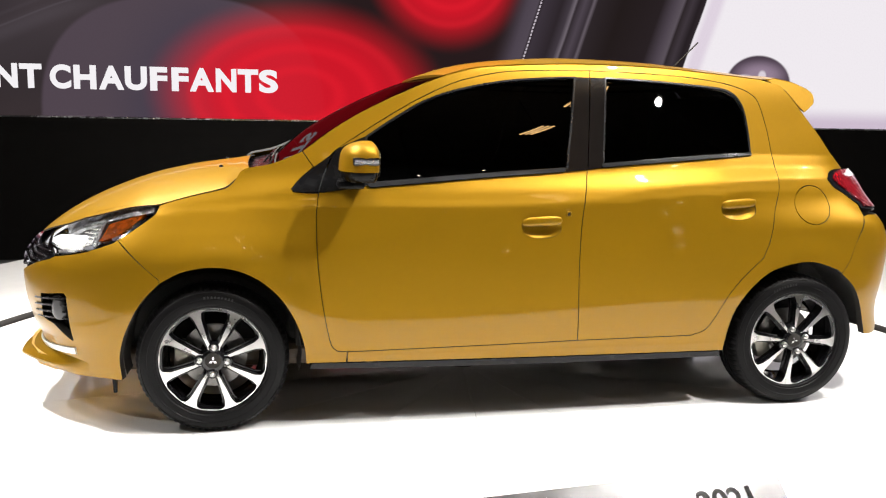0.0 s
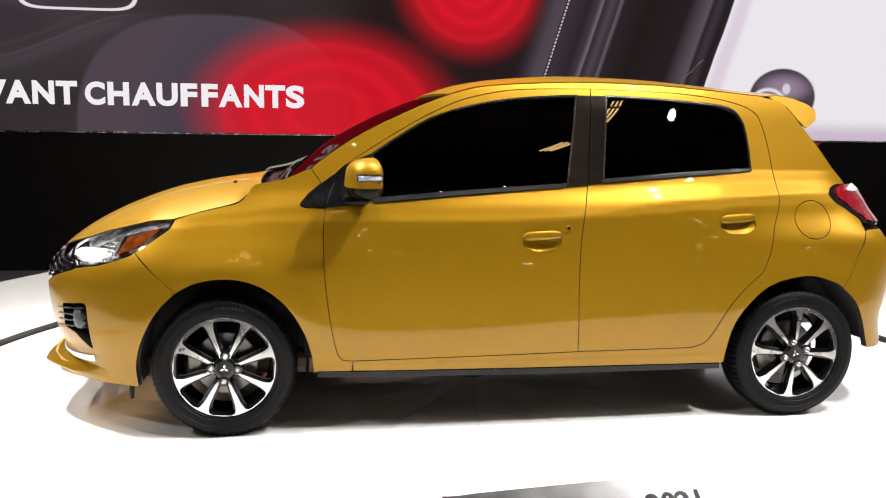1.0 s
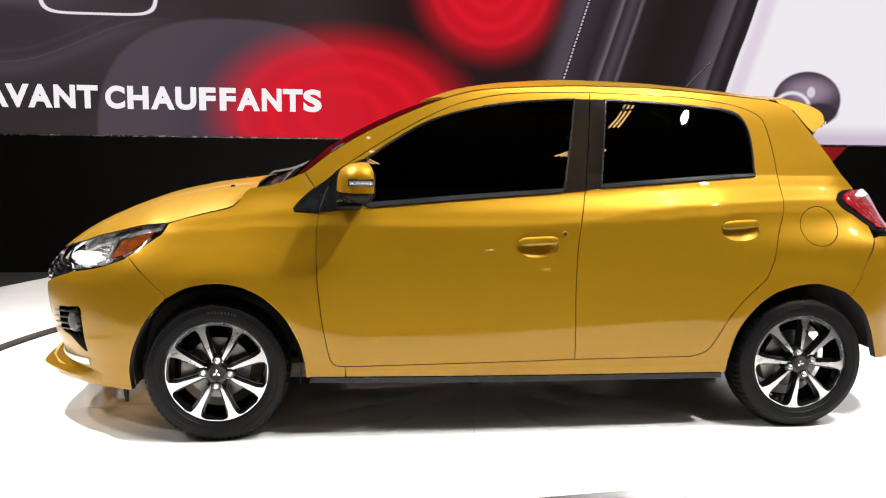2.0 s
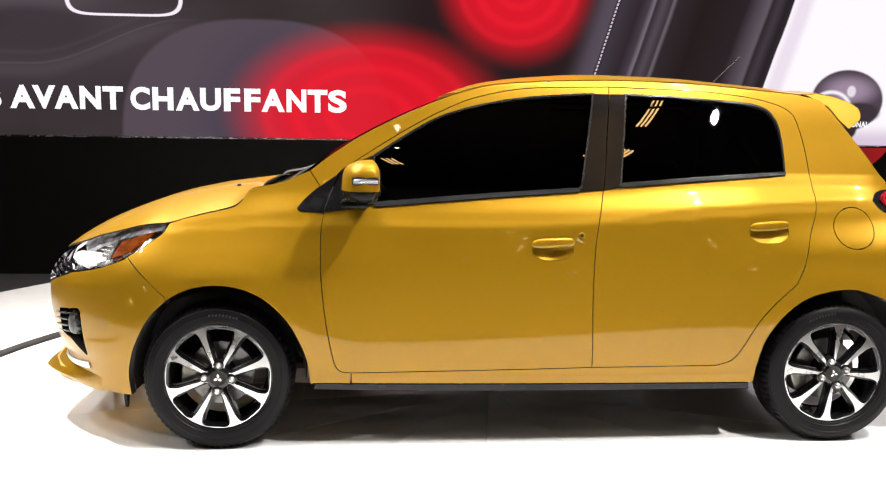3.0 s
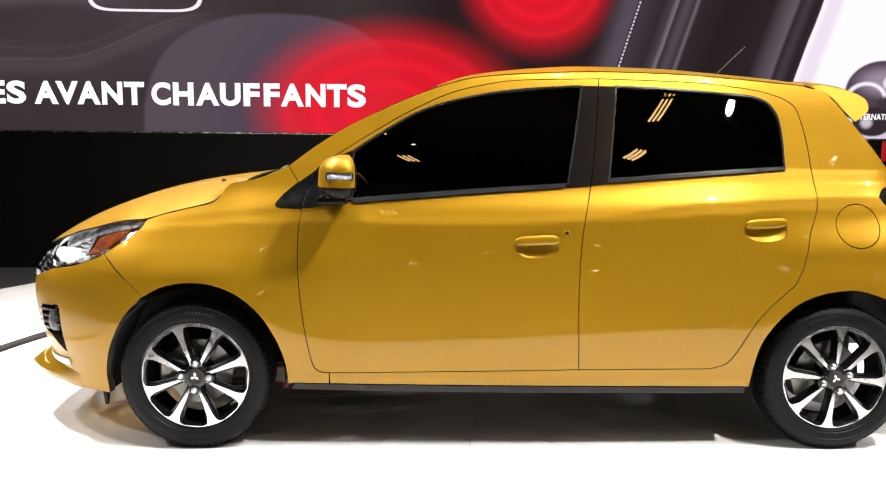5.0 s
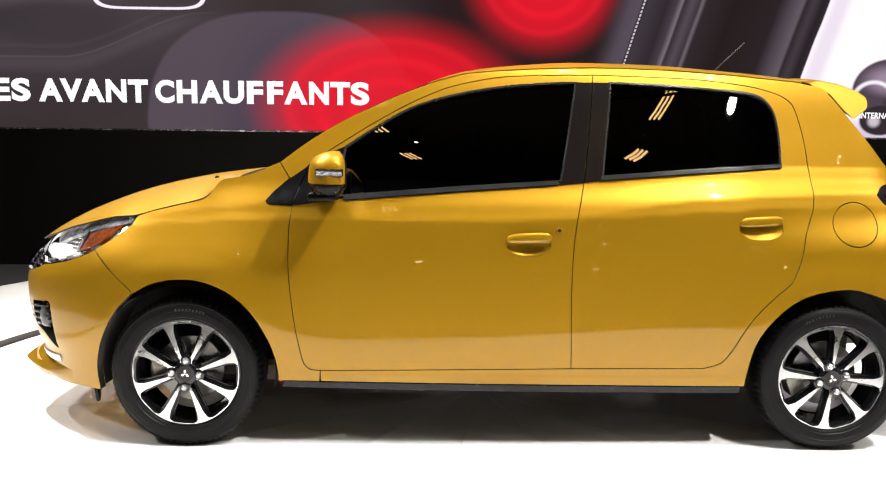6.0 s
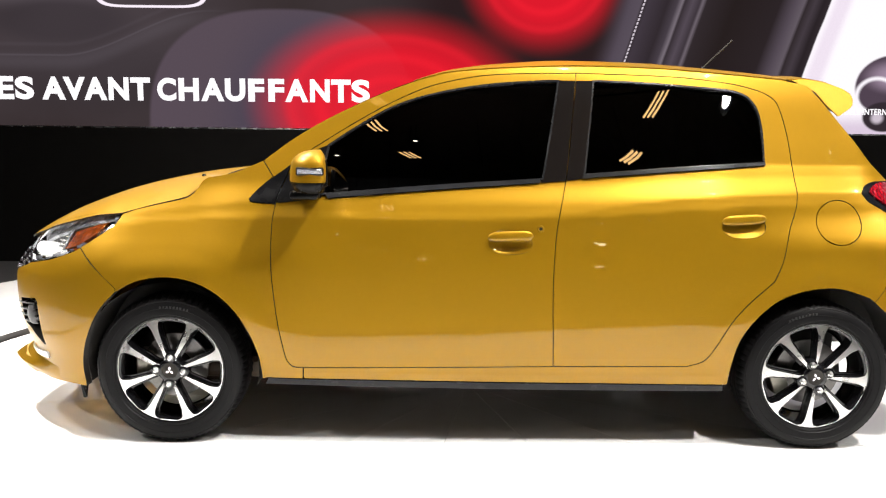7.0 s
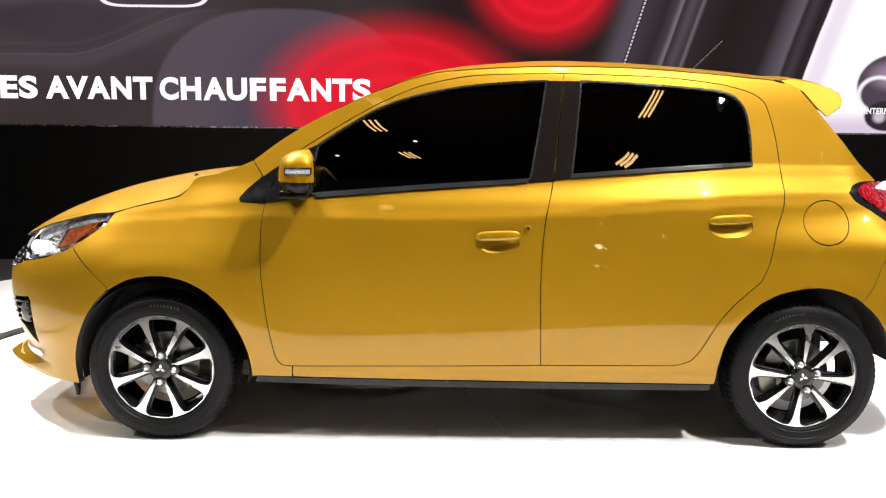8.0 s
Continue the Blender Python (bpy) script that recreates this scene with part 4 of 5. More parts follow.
def front_end(flip):
    S = front_wrap
    c = math.pi / 2 * .77
    fog = outline(fpts((-.655, .517), (-.600, .527), (-.548, .536), (-.538, .524)), fpts((-.538, .524), (-.523, .350)), fpts((-.523, .350), (-.530, .346), (-.604, .404)), fpts((-.604, .404), (-.655, .418)), fpts((-.655, .418), (-.655, .517)))
    bumper = sheet("front_bumper", S, outline([(-c, .45), (-c, .540)], [(-c, .540), (-1.05, .546), (-.93, .564), (-.80, .600), (-.70, .632)], fpts((-.610, .655), (-.592, .665), (-.465, .695), (-.350, .736), (-.338, .747)),
                                              fpts((-.338, .747), (-.238, .648), (-.186, .603), (-.189, .589)), fpts(*L_ARCH_F[8:]), fpts((-.339, .206), (-.440, .208), (-.571, .203)) + [(-1.0, .20), (-c, .20)],
                                              [(-c, .20), (-c, .26)], [(-c, .26), (-.98, .26), (-.86, .30)], [(-.86, .30), (-.86, .43), (-.98, .45), (-c, .45)]),
                   car, [PAINT, SEAM_BLACK], flip=flip, holes=[fog], depth=.03, step=.03, gap=.0004)
    sheet("fog_bezel", S, fog, bumper, BLACK_TRIM, flip=flip, lift=-.030, thick=False, gap=-.006)
    for k in range(4):
        z = .424 + .026 * k
        sheet("slat", S, outline(fpts((-.690, z - .012), (-.545, z + .010)), fpts((-.545, z + .010), (-.545, z + .017)), fpts((-.545, z + .017), (-.684, z - .004)), fpts((-.684, z - .004), (-.690, z - .012))),
              bumper, BLACK_TRIM, flip=flip, lift=.004 - .003 * (k == 0), depth=.02, gap=0, step=.05)
    my = -1 if flip else 1
    p = S(fu(-.583, .470), .470)
    lamp = part("fog_lamp", lathe([(.0005, -.012), (.018, -.010), (.030, -.005), (.036, .003), (.038, .018)], "y", 32), FOG_GREY, bumper, "round grey fog lamp cover", smooth=True)
    lamp.location = (p.x + .001, (p.y - .001) * my, p.z)
    lamp.rotation_euler.z = radians(-50 if not flip else 50 + 180)
    lamp.scale = (1, 1, 1.2)
    sheet("lower_intake", S, outline([(-c, .25), (-c, .455)], [(-c, .455), (-.85, .44)], [(-.85, .44), (-.85, .25)], [(-.85, .25), (-c, .25)]), bumper, GLOSS_BLACK, flip=flip, lift=-.035, thick=False)
    grille = sheet("grille", S, outline([(-c, .534), (-c, .715)], [(-c, .715), (-1.0, .713), (-.76, .690)], [(-.76, .690), (-.63, .685), (-.612, .664)], [(-.612, .664), (-.70, .630), (-.80, .596), (-.93, .560), (-1.05, .540), (-c, .534)]), car, GLOSS_BLACK, flip=flip, lift=-.012, thick=False)
    for z, e in ((.588, -.90), (.610, -.82), (.634, -.75), (.656, -.69), (.676, -.64)):
        sheet("grille_bar", S, outline([(-c, z), (e, z + .003)], [(e, z + .003), (e, z + .008)], [(e, z + .008), (-c, z + .006)], [(-c, z + .006), (-c, z)]), grille, CHROME, flip=flip, lift=.002, depth=.014, gap=0, step=.05)
    # headlamp
    shape = outline(fpts(*L_LAMP_LOW), fpts(*L_LAMP_TOP))
    lampo = sheet("headlamp", S, shape, car, LAMP_RIM, flip=flip, lift=-.060, thick=False, step=.02, label="clear headlamp with chrome reflector and amber side marker")
    sheet("lens", S, shape, lampo, LENS_GLASS, flip=flip, lift=.001, thick=False, gap=.003, step=.025)
    sheet("chrome_trim", S, inset(shape, .002), lampo, CHROME, holes=[inset(shape, .0085)], flip=flip, lift=-.004, gap=0, depth=.012, step=.02)

    def bowl(u, z):
        q = S(u, z)
        f = max(0.0, 1 - ((z - .748) / .075) ** 2)
        wave = .0022 * math.sin(z * 420) + .0016 * math.sin(u * 300)
        return q - Vector((q.x, q.y, 0)).normalized() * (.014 + .034 * f + wave)
    sheet("reflector", bowl, outline(fpts((-.668, .696), (-.620, .690), (-.560, .690), (-.509, .704), (-.445, .724)), fpts((-.445, .724), (-.436, .765), (-.409, .814)), fpts((-.409, .814), (-.456, .808), (-.520, .790), (-.580, .766)), fpts((-.580, .766), (-.642, .728), (-.668, .696))),
          lampo, MIRROR_SILVER, flip=flip, gap=0, step=.005, thick=False)

    def facet(u, z):
        q = S(u, .715)
        d = Vector((q.x, q.y, 0)).normalized()
        q = q - d * (.012 + .45 * (z - .700))
        return Vector((q.x, q.y, z))
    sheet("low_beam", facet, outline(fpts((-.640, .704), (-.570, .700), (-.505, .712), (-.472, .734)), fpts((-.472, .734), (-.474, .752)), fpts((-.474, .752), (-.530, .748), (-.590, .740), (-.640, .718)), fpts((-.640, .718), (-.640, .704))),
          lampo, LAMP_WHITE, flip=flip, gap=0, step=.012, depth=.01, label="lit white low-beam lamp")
    # ribbed chrome strips along the lower edge and between the mirror and the marker
    for k in range(9):
        a, b = k / 9, (k + .9) / 9
        x0, x1 = -.585 + .335 * a, -.585 + .335 * b
        z0, z1 = LAMP_EDGE(x0) + .014, LAMP_EDGE(x1) + .014
        sheet("chrome_facet", S, outline(fpts((x0, z0), (x1, z1)), fpts((x1, z1), (x1 - .004, z1 + .009)), fpts((x1 - .004, z1 + .009), (x0 - .004, z0 + .009)), fpts((x0 - .004, z0 + .009), (x0, z0))),
              lampo, CHROME if k % 3 else LAMP_SILVER, flip=flip, lift=-.012 - .004 * (k % 2), gap=0, step=.02, depth=.008)
    sheet("divider", S, outline(fpts((-.432, .736), (-.400, .815)), fpts((-.400, .815), (-.388, .818)), fpts((-.388, .818), (-.420, .740)), fpts((-.420, .740), (-.432, .736))), lampo, LAMP_SILVER, flip=flip, lift=-.012, gap=0, step=.02)
    sheet("upper_strip", S, outline(fpts((-.564, .779), (-.482, .816), (-.385, .848), (-.285, .869), (-.205, .874)), fpts((-.205, .873), (-.215, .852)), fpts((-.215, .852), (-.285, .838), (-.385, .812), (-.480, .784), (-.545, .752)), fpts((-.545, .752), (-.564, .779))),
          lampo, STRIP_SILVER, flip=flip, lift=-.014, gap=0, step=.02)
    sheet("side_marker", S, outline(fpts((-.416, .740), (-.394, .772), (-.378, .803)), fpts((-.378, .803), (-.304, .828), (-.240, .845)), fpts((-.240, .845), (-.287, .803), (-.338, .767)), fpts((-.338, .767), (-.376, .751), (-.416, .740))),
          lampo, AMBER, flip=flip, lift=-.010, gap=0, step=.02, label="amber side marker")


def sweep(name, us, section, mat, parent, label=""):
    """A moulding that runs round the nose: section(k) gives its outline as (outwards, height), k from 0 at its ends to 1 in the middle."""
    c = math.pi / 2 * .77
    bm = bmesh.new()
    rings = []
    seq = [(u, 1) for u in us] + [(u, -1) for u in us[::-1][1:]]
    for u, sg in seq:
        k = (u - us[0]) / (us[-1] - us[0])
        ring = []
        for o, z in section(k):
            q = front_wrap(u, z)
            q = q + Vector((q.x, q.y, 0)).normalized() * o
            ring.append(bm.verts.new((q.x, q.y * sg if abs(q.y) > 1e-4 or sg > 0 else -q.y, q.z)))
        rings.append(ring)
    m = len(rings[0])
    for p, q in zip(rings, rings[1:]):
        for j in range(m):
            bm.faces.new((p[j], p[(j + 1) % m], q[(j + 1) % m], q[j]))
    bm.faces.new(rings[0]), bm.faces.new(rings[-1])
    bmesh.ops.recalc_face_normals(bm, faces=bm.faces)
    return part(name, bm, mat, parent, label, smooth=True)


def nose_mouldings():
    c = math.pi / 2 * .77
    u0 = fu(-.415, .24)
    us = [u0 + (-c - u0) * k / 36 for k in range(37)]

    def lip(k):
        f = min(1.0, max(0.0, k - .02) / .5633)
        g = -.006 + .098 * f ** 1.2 - .11 * max(0.0, k - .5833)
        t = .286 - .010 * f
        return [(-.03, t + .004), (-.006 + .004 * f, t), (g * .5, t - .022), (g, .238 - .004 * k), (g, .231 - .004 * k), (g * .55, .213 - .004 * f), (-.006 + .010 * f, .206 - .018 * f), (-.03, .206 - .022 * f)]
    sweep("front_lip", us, lip, PAINT, car, "body-coloured front lip")

    def blade(k):
        h = .026 - .012 * k
        z = .318 - .040 * min(1.0, k * 1.6)
        return [(-.02, z), (.006, z), (.009, z - h * .3), (.006, z - h), (-.02, z - h)]
    u1 = fu(-.515, .30)
    sweep("chrome_blade", [u1 + (-c - u1) * k / 36 for k in range(37)], blade, SATIN, car, "satin chrome blade under the fog lamps")


def rear_end(flip):
    S = rear_wrap
    c = math.pi / 2 * .77
    sheet("rear_bumper", S, outline(rpts((2.645, .579), (2.658, .594), (2.690, .640), (2.722, .722), (2.770, .820)), rpts((2.770, .820), (2.80, .826)) + [(.85, .80), (c, .78)], [(c, .78), (c, .29)],
                                    [(c, .29), (.9, .285)] + rpts((2.86, .287), (2.825, .292)), rpts(*rev(L_ARCH_R[8:]), (2.645, .579))), car, [PAINT, SEAM_BLACK], flip=flip, depth=.03, gap=.0005)
    shape = outline(rpts(*L_TAIL_LOW), rpts(*L_TAIL_TOP), rpts((2.772, 1.014), (2.83, .995)) + [(.80, .958), (.88, .930), (.90, .88), (.88, .825)], [(.88, .825), (.66, .825)] + rpts((2.775, .850), (2.770, .866)))

    def bulge(u, z):
        b = max(0.0, 1 - ((z - .925) / .115) ** 2) * min(1.0, max(0.0, (u - .36) / .26))
        return S(u, z) + Vector((.052 * b, -.020 * b, .006 * b))
    lamp = sheet("tail_lamp", bulge, shape, car, GLOSS_BLACK, flip=flip, depth=.02, lift=.002, step=.014, label="red tail lamp with black surround")
    inner = outline(rpts((2.800, .872), (2.724, .926), (2.674, .956), (2.650, .980)), rpts((2.650, .980), (2.668, 1.000), (2.705, 1.010), (2.772, 1.011)), rpts((2.772, 1.011), (2.83, .991)) + [(.795, .953), (.872, .926), (.893, .88), (.872, .832)], [(.872, .832), (.67, .832)] + rpts((2.800, .858), (2.800, .872)))
    sheet("red_lens", bulge, inner, lamp, RED_LENS, flip=flip, lift=.009, depth=.006, gap=0, step=.014)
    # silver strip laid on as the white glare along the lamp's top
    sheet("clear_lens", bulge, outline([(.335, .990), (.42, 1.006), (.52, 1.004), (.64, .984), (.76, .956)], [(.76, .956), (.745, .938)], [(.745, .938), (.62, .964), (.50, .978), (.40, .978), (.335, .990)]), lamp, LAMP_SILVER, flip=flip, lift=.0115, depth=.003, gap=0, step=.014)


GATE_X = Ease([.75, .85, .93, 1.0, 1.04, 1.084, 1.172, 1.264, 1.333, 1.40], [3.03, 3.00, 2.93, 2.80, 2.745, 2.690, 2.615, 2.525, 2.455, 2.40])


def gate(y, z):
    return Vector((GATE_X(z) + .055 * (1 - (y / .58) ** 2), y, z))


def tailgate():
    hw = [(.38, .785), (.38, .86), (.40, .95), (.47, 1.02), (.565, 1.10), (.575, 1.18), (.560, 1.264), (.545, 1.333)]
    door = sheet("tailgate", gate, outline(hw, [(.545, 1.333), (0, 1.345), (-.545, 1.333)], [(-y, z) for y, z in hw[::-1]], [(-.38, .785), (0, .775), (.38, .785)]), car, [PAINT, SEAM_BLACK], depth=.03)
    sheet("rear_glass", gate, outline([(.47, 1.04), (.49, 1.15), (.46, 1.29)], [(.46, 1.29), (0, 1.30), (-.46, 1.29)], [(-.46, 1.29), (-.49, 1.15), (-.47, 1.04)], [(-.47, 1.04), (0, 1.02), (.47, 1.04)]), door, TINT_GLASS, lift=.004, thick=False)
    part("number_recess", box_bm((3.035, -.26, .82), (3.052, .26, .93), .008), BLACK_TRIM, door, smooth=True)


HOOD_Z = Ease([-.76, -.72, -.69, -.63, -.54, -.40, -.28, -.19, -.10, .05, .20], [.66, .704, .736, .785, .838, .897, .937, .958, .976, .996, 1.010])
HOOD_DROP = Ease([-.76, -.56, -.45, -.285, -.19, -.054, .055, .10, .15], [.10, .094, .078, .080, .088, .081, .070, .040, .022])


def hood(x, y):
    return Vector((x, y, HOOD_Z(x) + .004 - HOOD_DROP(x) * (abs(y) / .70) ** 3))


RAIL_Z = Ease([.30, .46, .693, .811, .908, 1.054, 1.301, 1.539, 1.808, 2.069, 2.335, 2.50], [1.045, 1.162, 1.290, 1.343, 1.380, 1.418, 1.438, 1.446, 1.441, 1.424, 1.403, 1.385])


CROWN = Ease([.85, .95, 1.2, 1.5, 2.2, 2.5], [.012, .018, .034, .042, .040, .032])


def roof(x, y):
    z = RAIL_Z(x)
    w = half_width(x, z) - .004
    return Vector((x, y, z + .003 + CROWN(x) * (1 - min(1.2, abs(y) / w) ** 2.4)))


def glass_front(s, v):
    """The windscreen: s runs up the pillar in x, v across from -1 to 1."""
    z = RAIL_Z(s) if s > .35 else RAIL_Z(.35) + (s - .35) * .74
    w = half_width(max(s, .2), z) - .006
    return Vector((s - .022 * (1 - v * v), v * w, z - .004 * (1 - v * v)))


def tops():
    def hood_half(sg):
        return [(-.190, sg * .700), (-.30, sg * .685), (-.40, sg * .662), (-.50, sg * .615), (-.58, sg * .545), (-.655, sg * .44), (-.70, sg * .30), (-.722, sg * .12)]
    line = [(.150, -.606), (.112, -.630), (.088, -.652), (.06, -.669), (.03, -.677), (-.07, -.688), (-.190, -.700)]
    sheet("hood", hood, outline(line, hood_half(-1) + [(-.725, 0.0)] + rev(hood_half(1)), [(x, -y) for x, y in rev(line)], [(.150, .606), (.135, .3), (.133, 0), (.135, -.3), (.150, -.606)]), car, [PAINT, SEAM_BLACK], depth=.006, gap=.004)
    sheet("cowl", lambda x, y: Vector((x, y, .968 + .25 * (x - .1))), outline([(.10, -.64), (.30, -.64)], [(.30, -.64), (.22, 0), (.30, .64)], [(.30, .64), (.10, .64)], [(.10, .64), (.09, 0), (.10, -.64)]), car, BLACK_TRIM, thick=False)
    sheet("windscreen", glass_front, outline([(.255, -1), (.932, -1)], [(.932, -1), (.950, 0), (.932, 1)], [(.932, 1), (.255, 1)], [(.255, 1), (.225, 0), (.255, -1)]), car, WINDSCREEN, thick=False, step=.05)
    xs = [.915, 1.05, 1.3, 1.55, 1.8, 2.1, 2.36]
    left = [(x, -(half_width(x, RAIL_Z(x)) - .004)) for x in xs]
    sheet("roof", roof, outline(left, [left[-1], (2.44, -.3), (2.46, 0), (2.44, .3), (left[-1][0], -left[-1][1])], [(x, -y) for x, y in rev(left)], [(.915, -left[0][1]), (.90, .3), (.893, 0), (.90, -.3), left[0]]), car, PAINT, depth=.012)

    for v0 in (-.72, .02):
        w = part("wiper_arm", tube_bm([glass_front(s, v) + Vector((-.010, 0, o)) for s, v, o in ((.225, v0, .004), (.245, v0 + .08, .010), (.262, v0 + .30, .010), (.272, v0 + .56, .008))], .0042, 8), BLACK_TRIM, car, "black windscreen wiper", smooth=True)
        part("wiper_blade", tube_bm([glass_front(s, v) + Vector((-.006, 0, o)) for s, v, o in ((.258, v0 + .02, .005), (.268, v0 + .25, .006), (.276, v0 + .50, .006), (.282, v0 + .72, .005))], .004, 6), SEAM_BLACK, w, smooth=True)
    for y in (-.30, .30):
        part("washer_jet", lathe([(.0005, .010), (.007, .008), (.011, 0)], "z", 12), BLACK_TRIM, car, smooth=True).location = hood(.02, y) + Vector((0, 0, -.001))

    # rear spoiler: a wing section across the car
    bm = bmesh.new()
    rings = []
    for i in range(33):
        t = i / 32 * 2 - 1
        y = t * .56
        k = abs(t) ** 3
        ring = []
        for x, z in ((2.37, 1.405), (2.43, 1.412), (2.52, 1.398), (2.600, 1.372), (2.634, 1.352), (2.640, 1.325), (2.632, 1.303), (2.600, 1.284), (2.562, 1.262), (2.520, 1.300), (2.470, 1.358), (2.43, 1.378)):
            ring.append(bm.verts.new((x + .045 * (1 - k) * (x > 2.5), t * min(.590 - .30 * max(0.0, x - 2.43) - .48 * max(0.0, z - 1.262), half_width(min(x, 2.56), z) + .007), z + .024 * (1 - abs(t) ** 2.4) + (.022 * (1 - k) if z < 1.33 else 0))))
        rings.append(ring)
    m = len(rings[0])
    for p, q in zip(rings, rings[1:]):
        for j in range(m):
            bm.faces.new((p[j], p[(j + 1) % m], q[(j + 1) % m], q[j]))
    bm.faces.new(rings[0]), bm.faces.new(rings[-1])
    bmesh.ops.recalc_face_normals(bm, faces=bm.faces)
    bmesh.ops.bevel(bm, geom=[e for e in bm.edges if len(e.link_faces) == 2 and e.calc_face_angle(0) > .5], offset=.004, segments=2, affect="EDGES")
    part("spoiler", bm, PAINT, car, "body-coloured roof spoiler", smooth=True)
    part("antenna", tube_bm([(2.178, 0, 1.470), (2.205, 0, 1.498), (2.306, 0, 1.597)], .0038, 8), SEAM_BLACK, car, "thin black roof antenna")
    part("antenna_foot", lathe([(.0005, .012), (.006, .011), (.012, .004), (.014, 0)], "z", 20), BLACK_TRIM, car, smooth=True).location = (2.178, 0, 1.468)


def underside():
    part("underbody", box_bm((-.40, -.60, .20), (2.10, .60, .30), .03), UNDER, car, "dark underbody floor")
    # unseen tray, added so that the floor under the nose mirrors tan
    bm = bmesh.new()
    tray = [(-.40, .60), (-.52, .60), (-.62, .55), (-.70, .46), (-.76, .32), (-.79, .16)]
    low = [bm.verts.new((x, y, .206)) for x, y in tray + [(x, -y) for x, y in tray[::-1]]]
    ex = bmesh.ops.extrude_face_region(bm, geom=[bm.faces.new(low)])
    for v in ex["geom"]:
        if isinstance(v, bmesh.types.BMVert):
            v.co.z += .05
    bmesh.ops.recalc_face_normals(bm, faces=bm.faces)
    part("front_bounce_tray", bm, BOUNCE_TAN, car, "tan plastic tray under the nose")
    for x in (-.60, -.50):
        part("tray_bolt", lathe([(.0005, .192), (.012, .193), (.016, .206)], "z", 16), DISC_METAL, car).location = (x, -.1, 0)
    part("rear_floor", box_bm((2.10, -.48, .34), (2.95, .48, .42), .03), UNDER, car)
    for y in (-.48, .48):
        part("floor_rail", box_bm((.40, y - .05, .165), (1.92, y + .05, .205), .012), UNDER, car)
    part("exhaust_pipe", tube_bm([(.25, .08, .185), (.9, .10, .17), (1.6, .12, .17), (2.0, .30, .19), (2.5, .36, .22), (3.0, .40, .24)], .026, 12), DISC_METAL, car)
    part("muffler", box_bm((2.55, .1, .19), (2.85, .55, .32), .05), DISC_METAL, car)
    # ribs and some brackets are made pale to look lit in the floor's mirror image
    for k in range(6):
        y = .10 + .075 * k
        part("heat_shield_rib", box_bm((.95, y, .172), (1.62, y + .035, .202), .006), ALLOY, car)
    for x, y, w, h, m in ((.46, .02, .10, .05, UNDER), (.62, .30, .05, .06, UNDER), (.80, -.02, .04, .07, ALLOY), (1.74, .05, .05, .08, ALLOY), (1.83, .26, .04, .05, DISC_METAL), (1.95, -.05, .03, .09, ALLOY), (2.02, .18, .06, .05, CALIPER)):
        part("bracket", box_bm((x, y, .20 - h), (x + w, y + .05, .21), .008), m, car)
    part("brake_pipe", tube_bm([(.45, -.28, .188), (.9, -.30, .180), (1.5, -.26, .186), (2.0, -.32, .188)], .006, 8), STEEL, car)
    part("rear_axle", tube_bm([(2.47, -.62, .27), (2.36, -.3, .26), (2.36, .3, .26), (2.47, .62, .27)], .035, 12), UNDER, car)
    part("front_crossmember", box_bm((-.15, -.52, .16), (.15, .52, .24), .03), UNDER, car)
    # added block: keeps the screen's red mirror image out of the wheel gap
    part("reflection_block", box_bm((.26, .50, .115), (.52, .60, .30), .015), LINER, car)
    for sg in (-1, 1):
        lo, hi = sorted((sg * .56, sg * .755))
        part("inner_sill", box_bm((.40, lo, .228), (2.04, hi, .34), .01), LINER, car)
        part("inner_fender", box_bm((.315, min(sg * .56, sg * .68), .30), (.42, max(sg * .56, sg * .68), .88), .01), LINER, car)
    part("cabin_tub", box_bm((.28, -.60, .30), (2.60, .60, .93), .04), LINER, car, "dark unlit cabin")
    for sg in (-1, 1):
        for x, r in ((0.0, .325), (WB + .01, .347)):
            bm = bmesh.new()
            rows = []
            for yy in (1, 0):
                row = []
                for k in range(29):
                    a = radians(-14 + 208 * k / 28) if x < 1 else radians(4 + 190 * k / 28)
                    px, pz = x + r * math.cos(a) * (1.03 if yy else 1), .30 + r * math.sin(a)
                    row.append(bm.verts.new((px, sg * (half_width(px, max(pz, .26)) - .028 if yy else .52), pz)))
                rows.append(row)
            for k in range(28):
                bm.faces.new((rows[0][k], rows[0][k + 1], rows[1][k + 1], rows[1][k]))
            up = [v for v in rows[1] if x < 1 or v.co.z > .40]
            bm.faces.new(up)
            part("wheel_liner", bm, LINER, car, smooth=True)
        flap = box_bm((-.385, sg * .66 - .036, .135), (-.372, sg * .66 + .036, .225), .003)
        for v in flap.verts:
            v.co.y = sg * .66 + (v.co.y - sg * .66) * min(1.0, max(.12, (v.co.z - .13) / .075))
        part("deflector", flap, BLACK_TRIM, car)


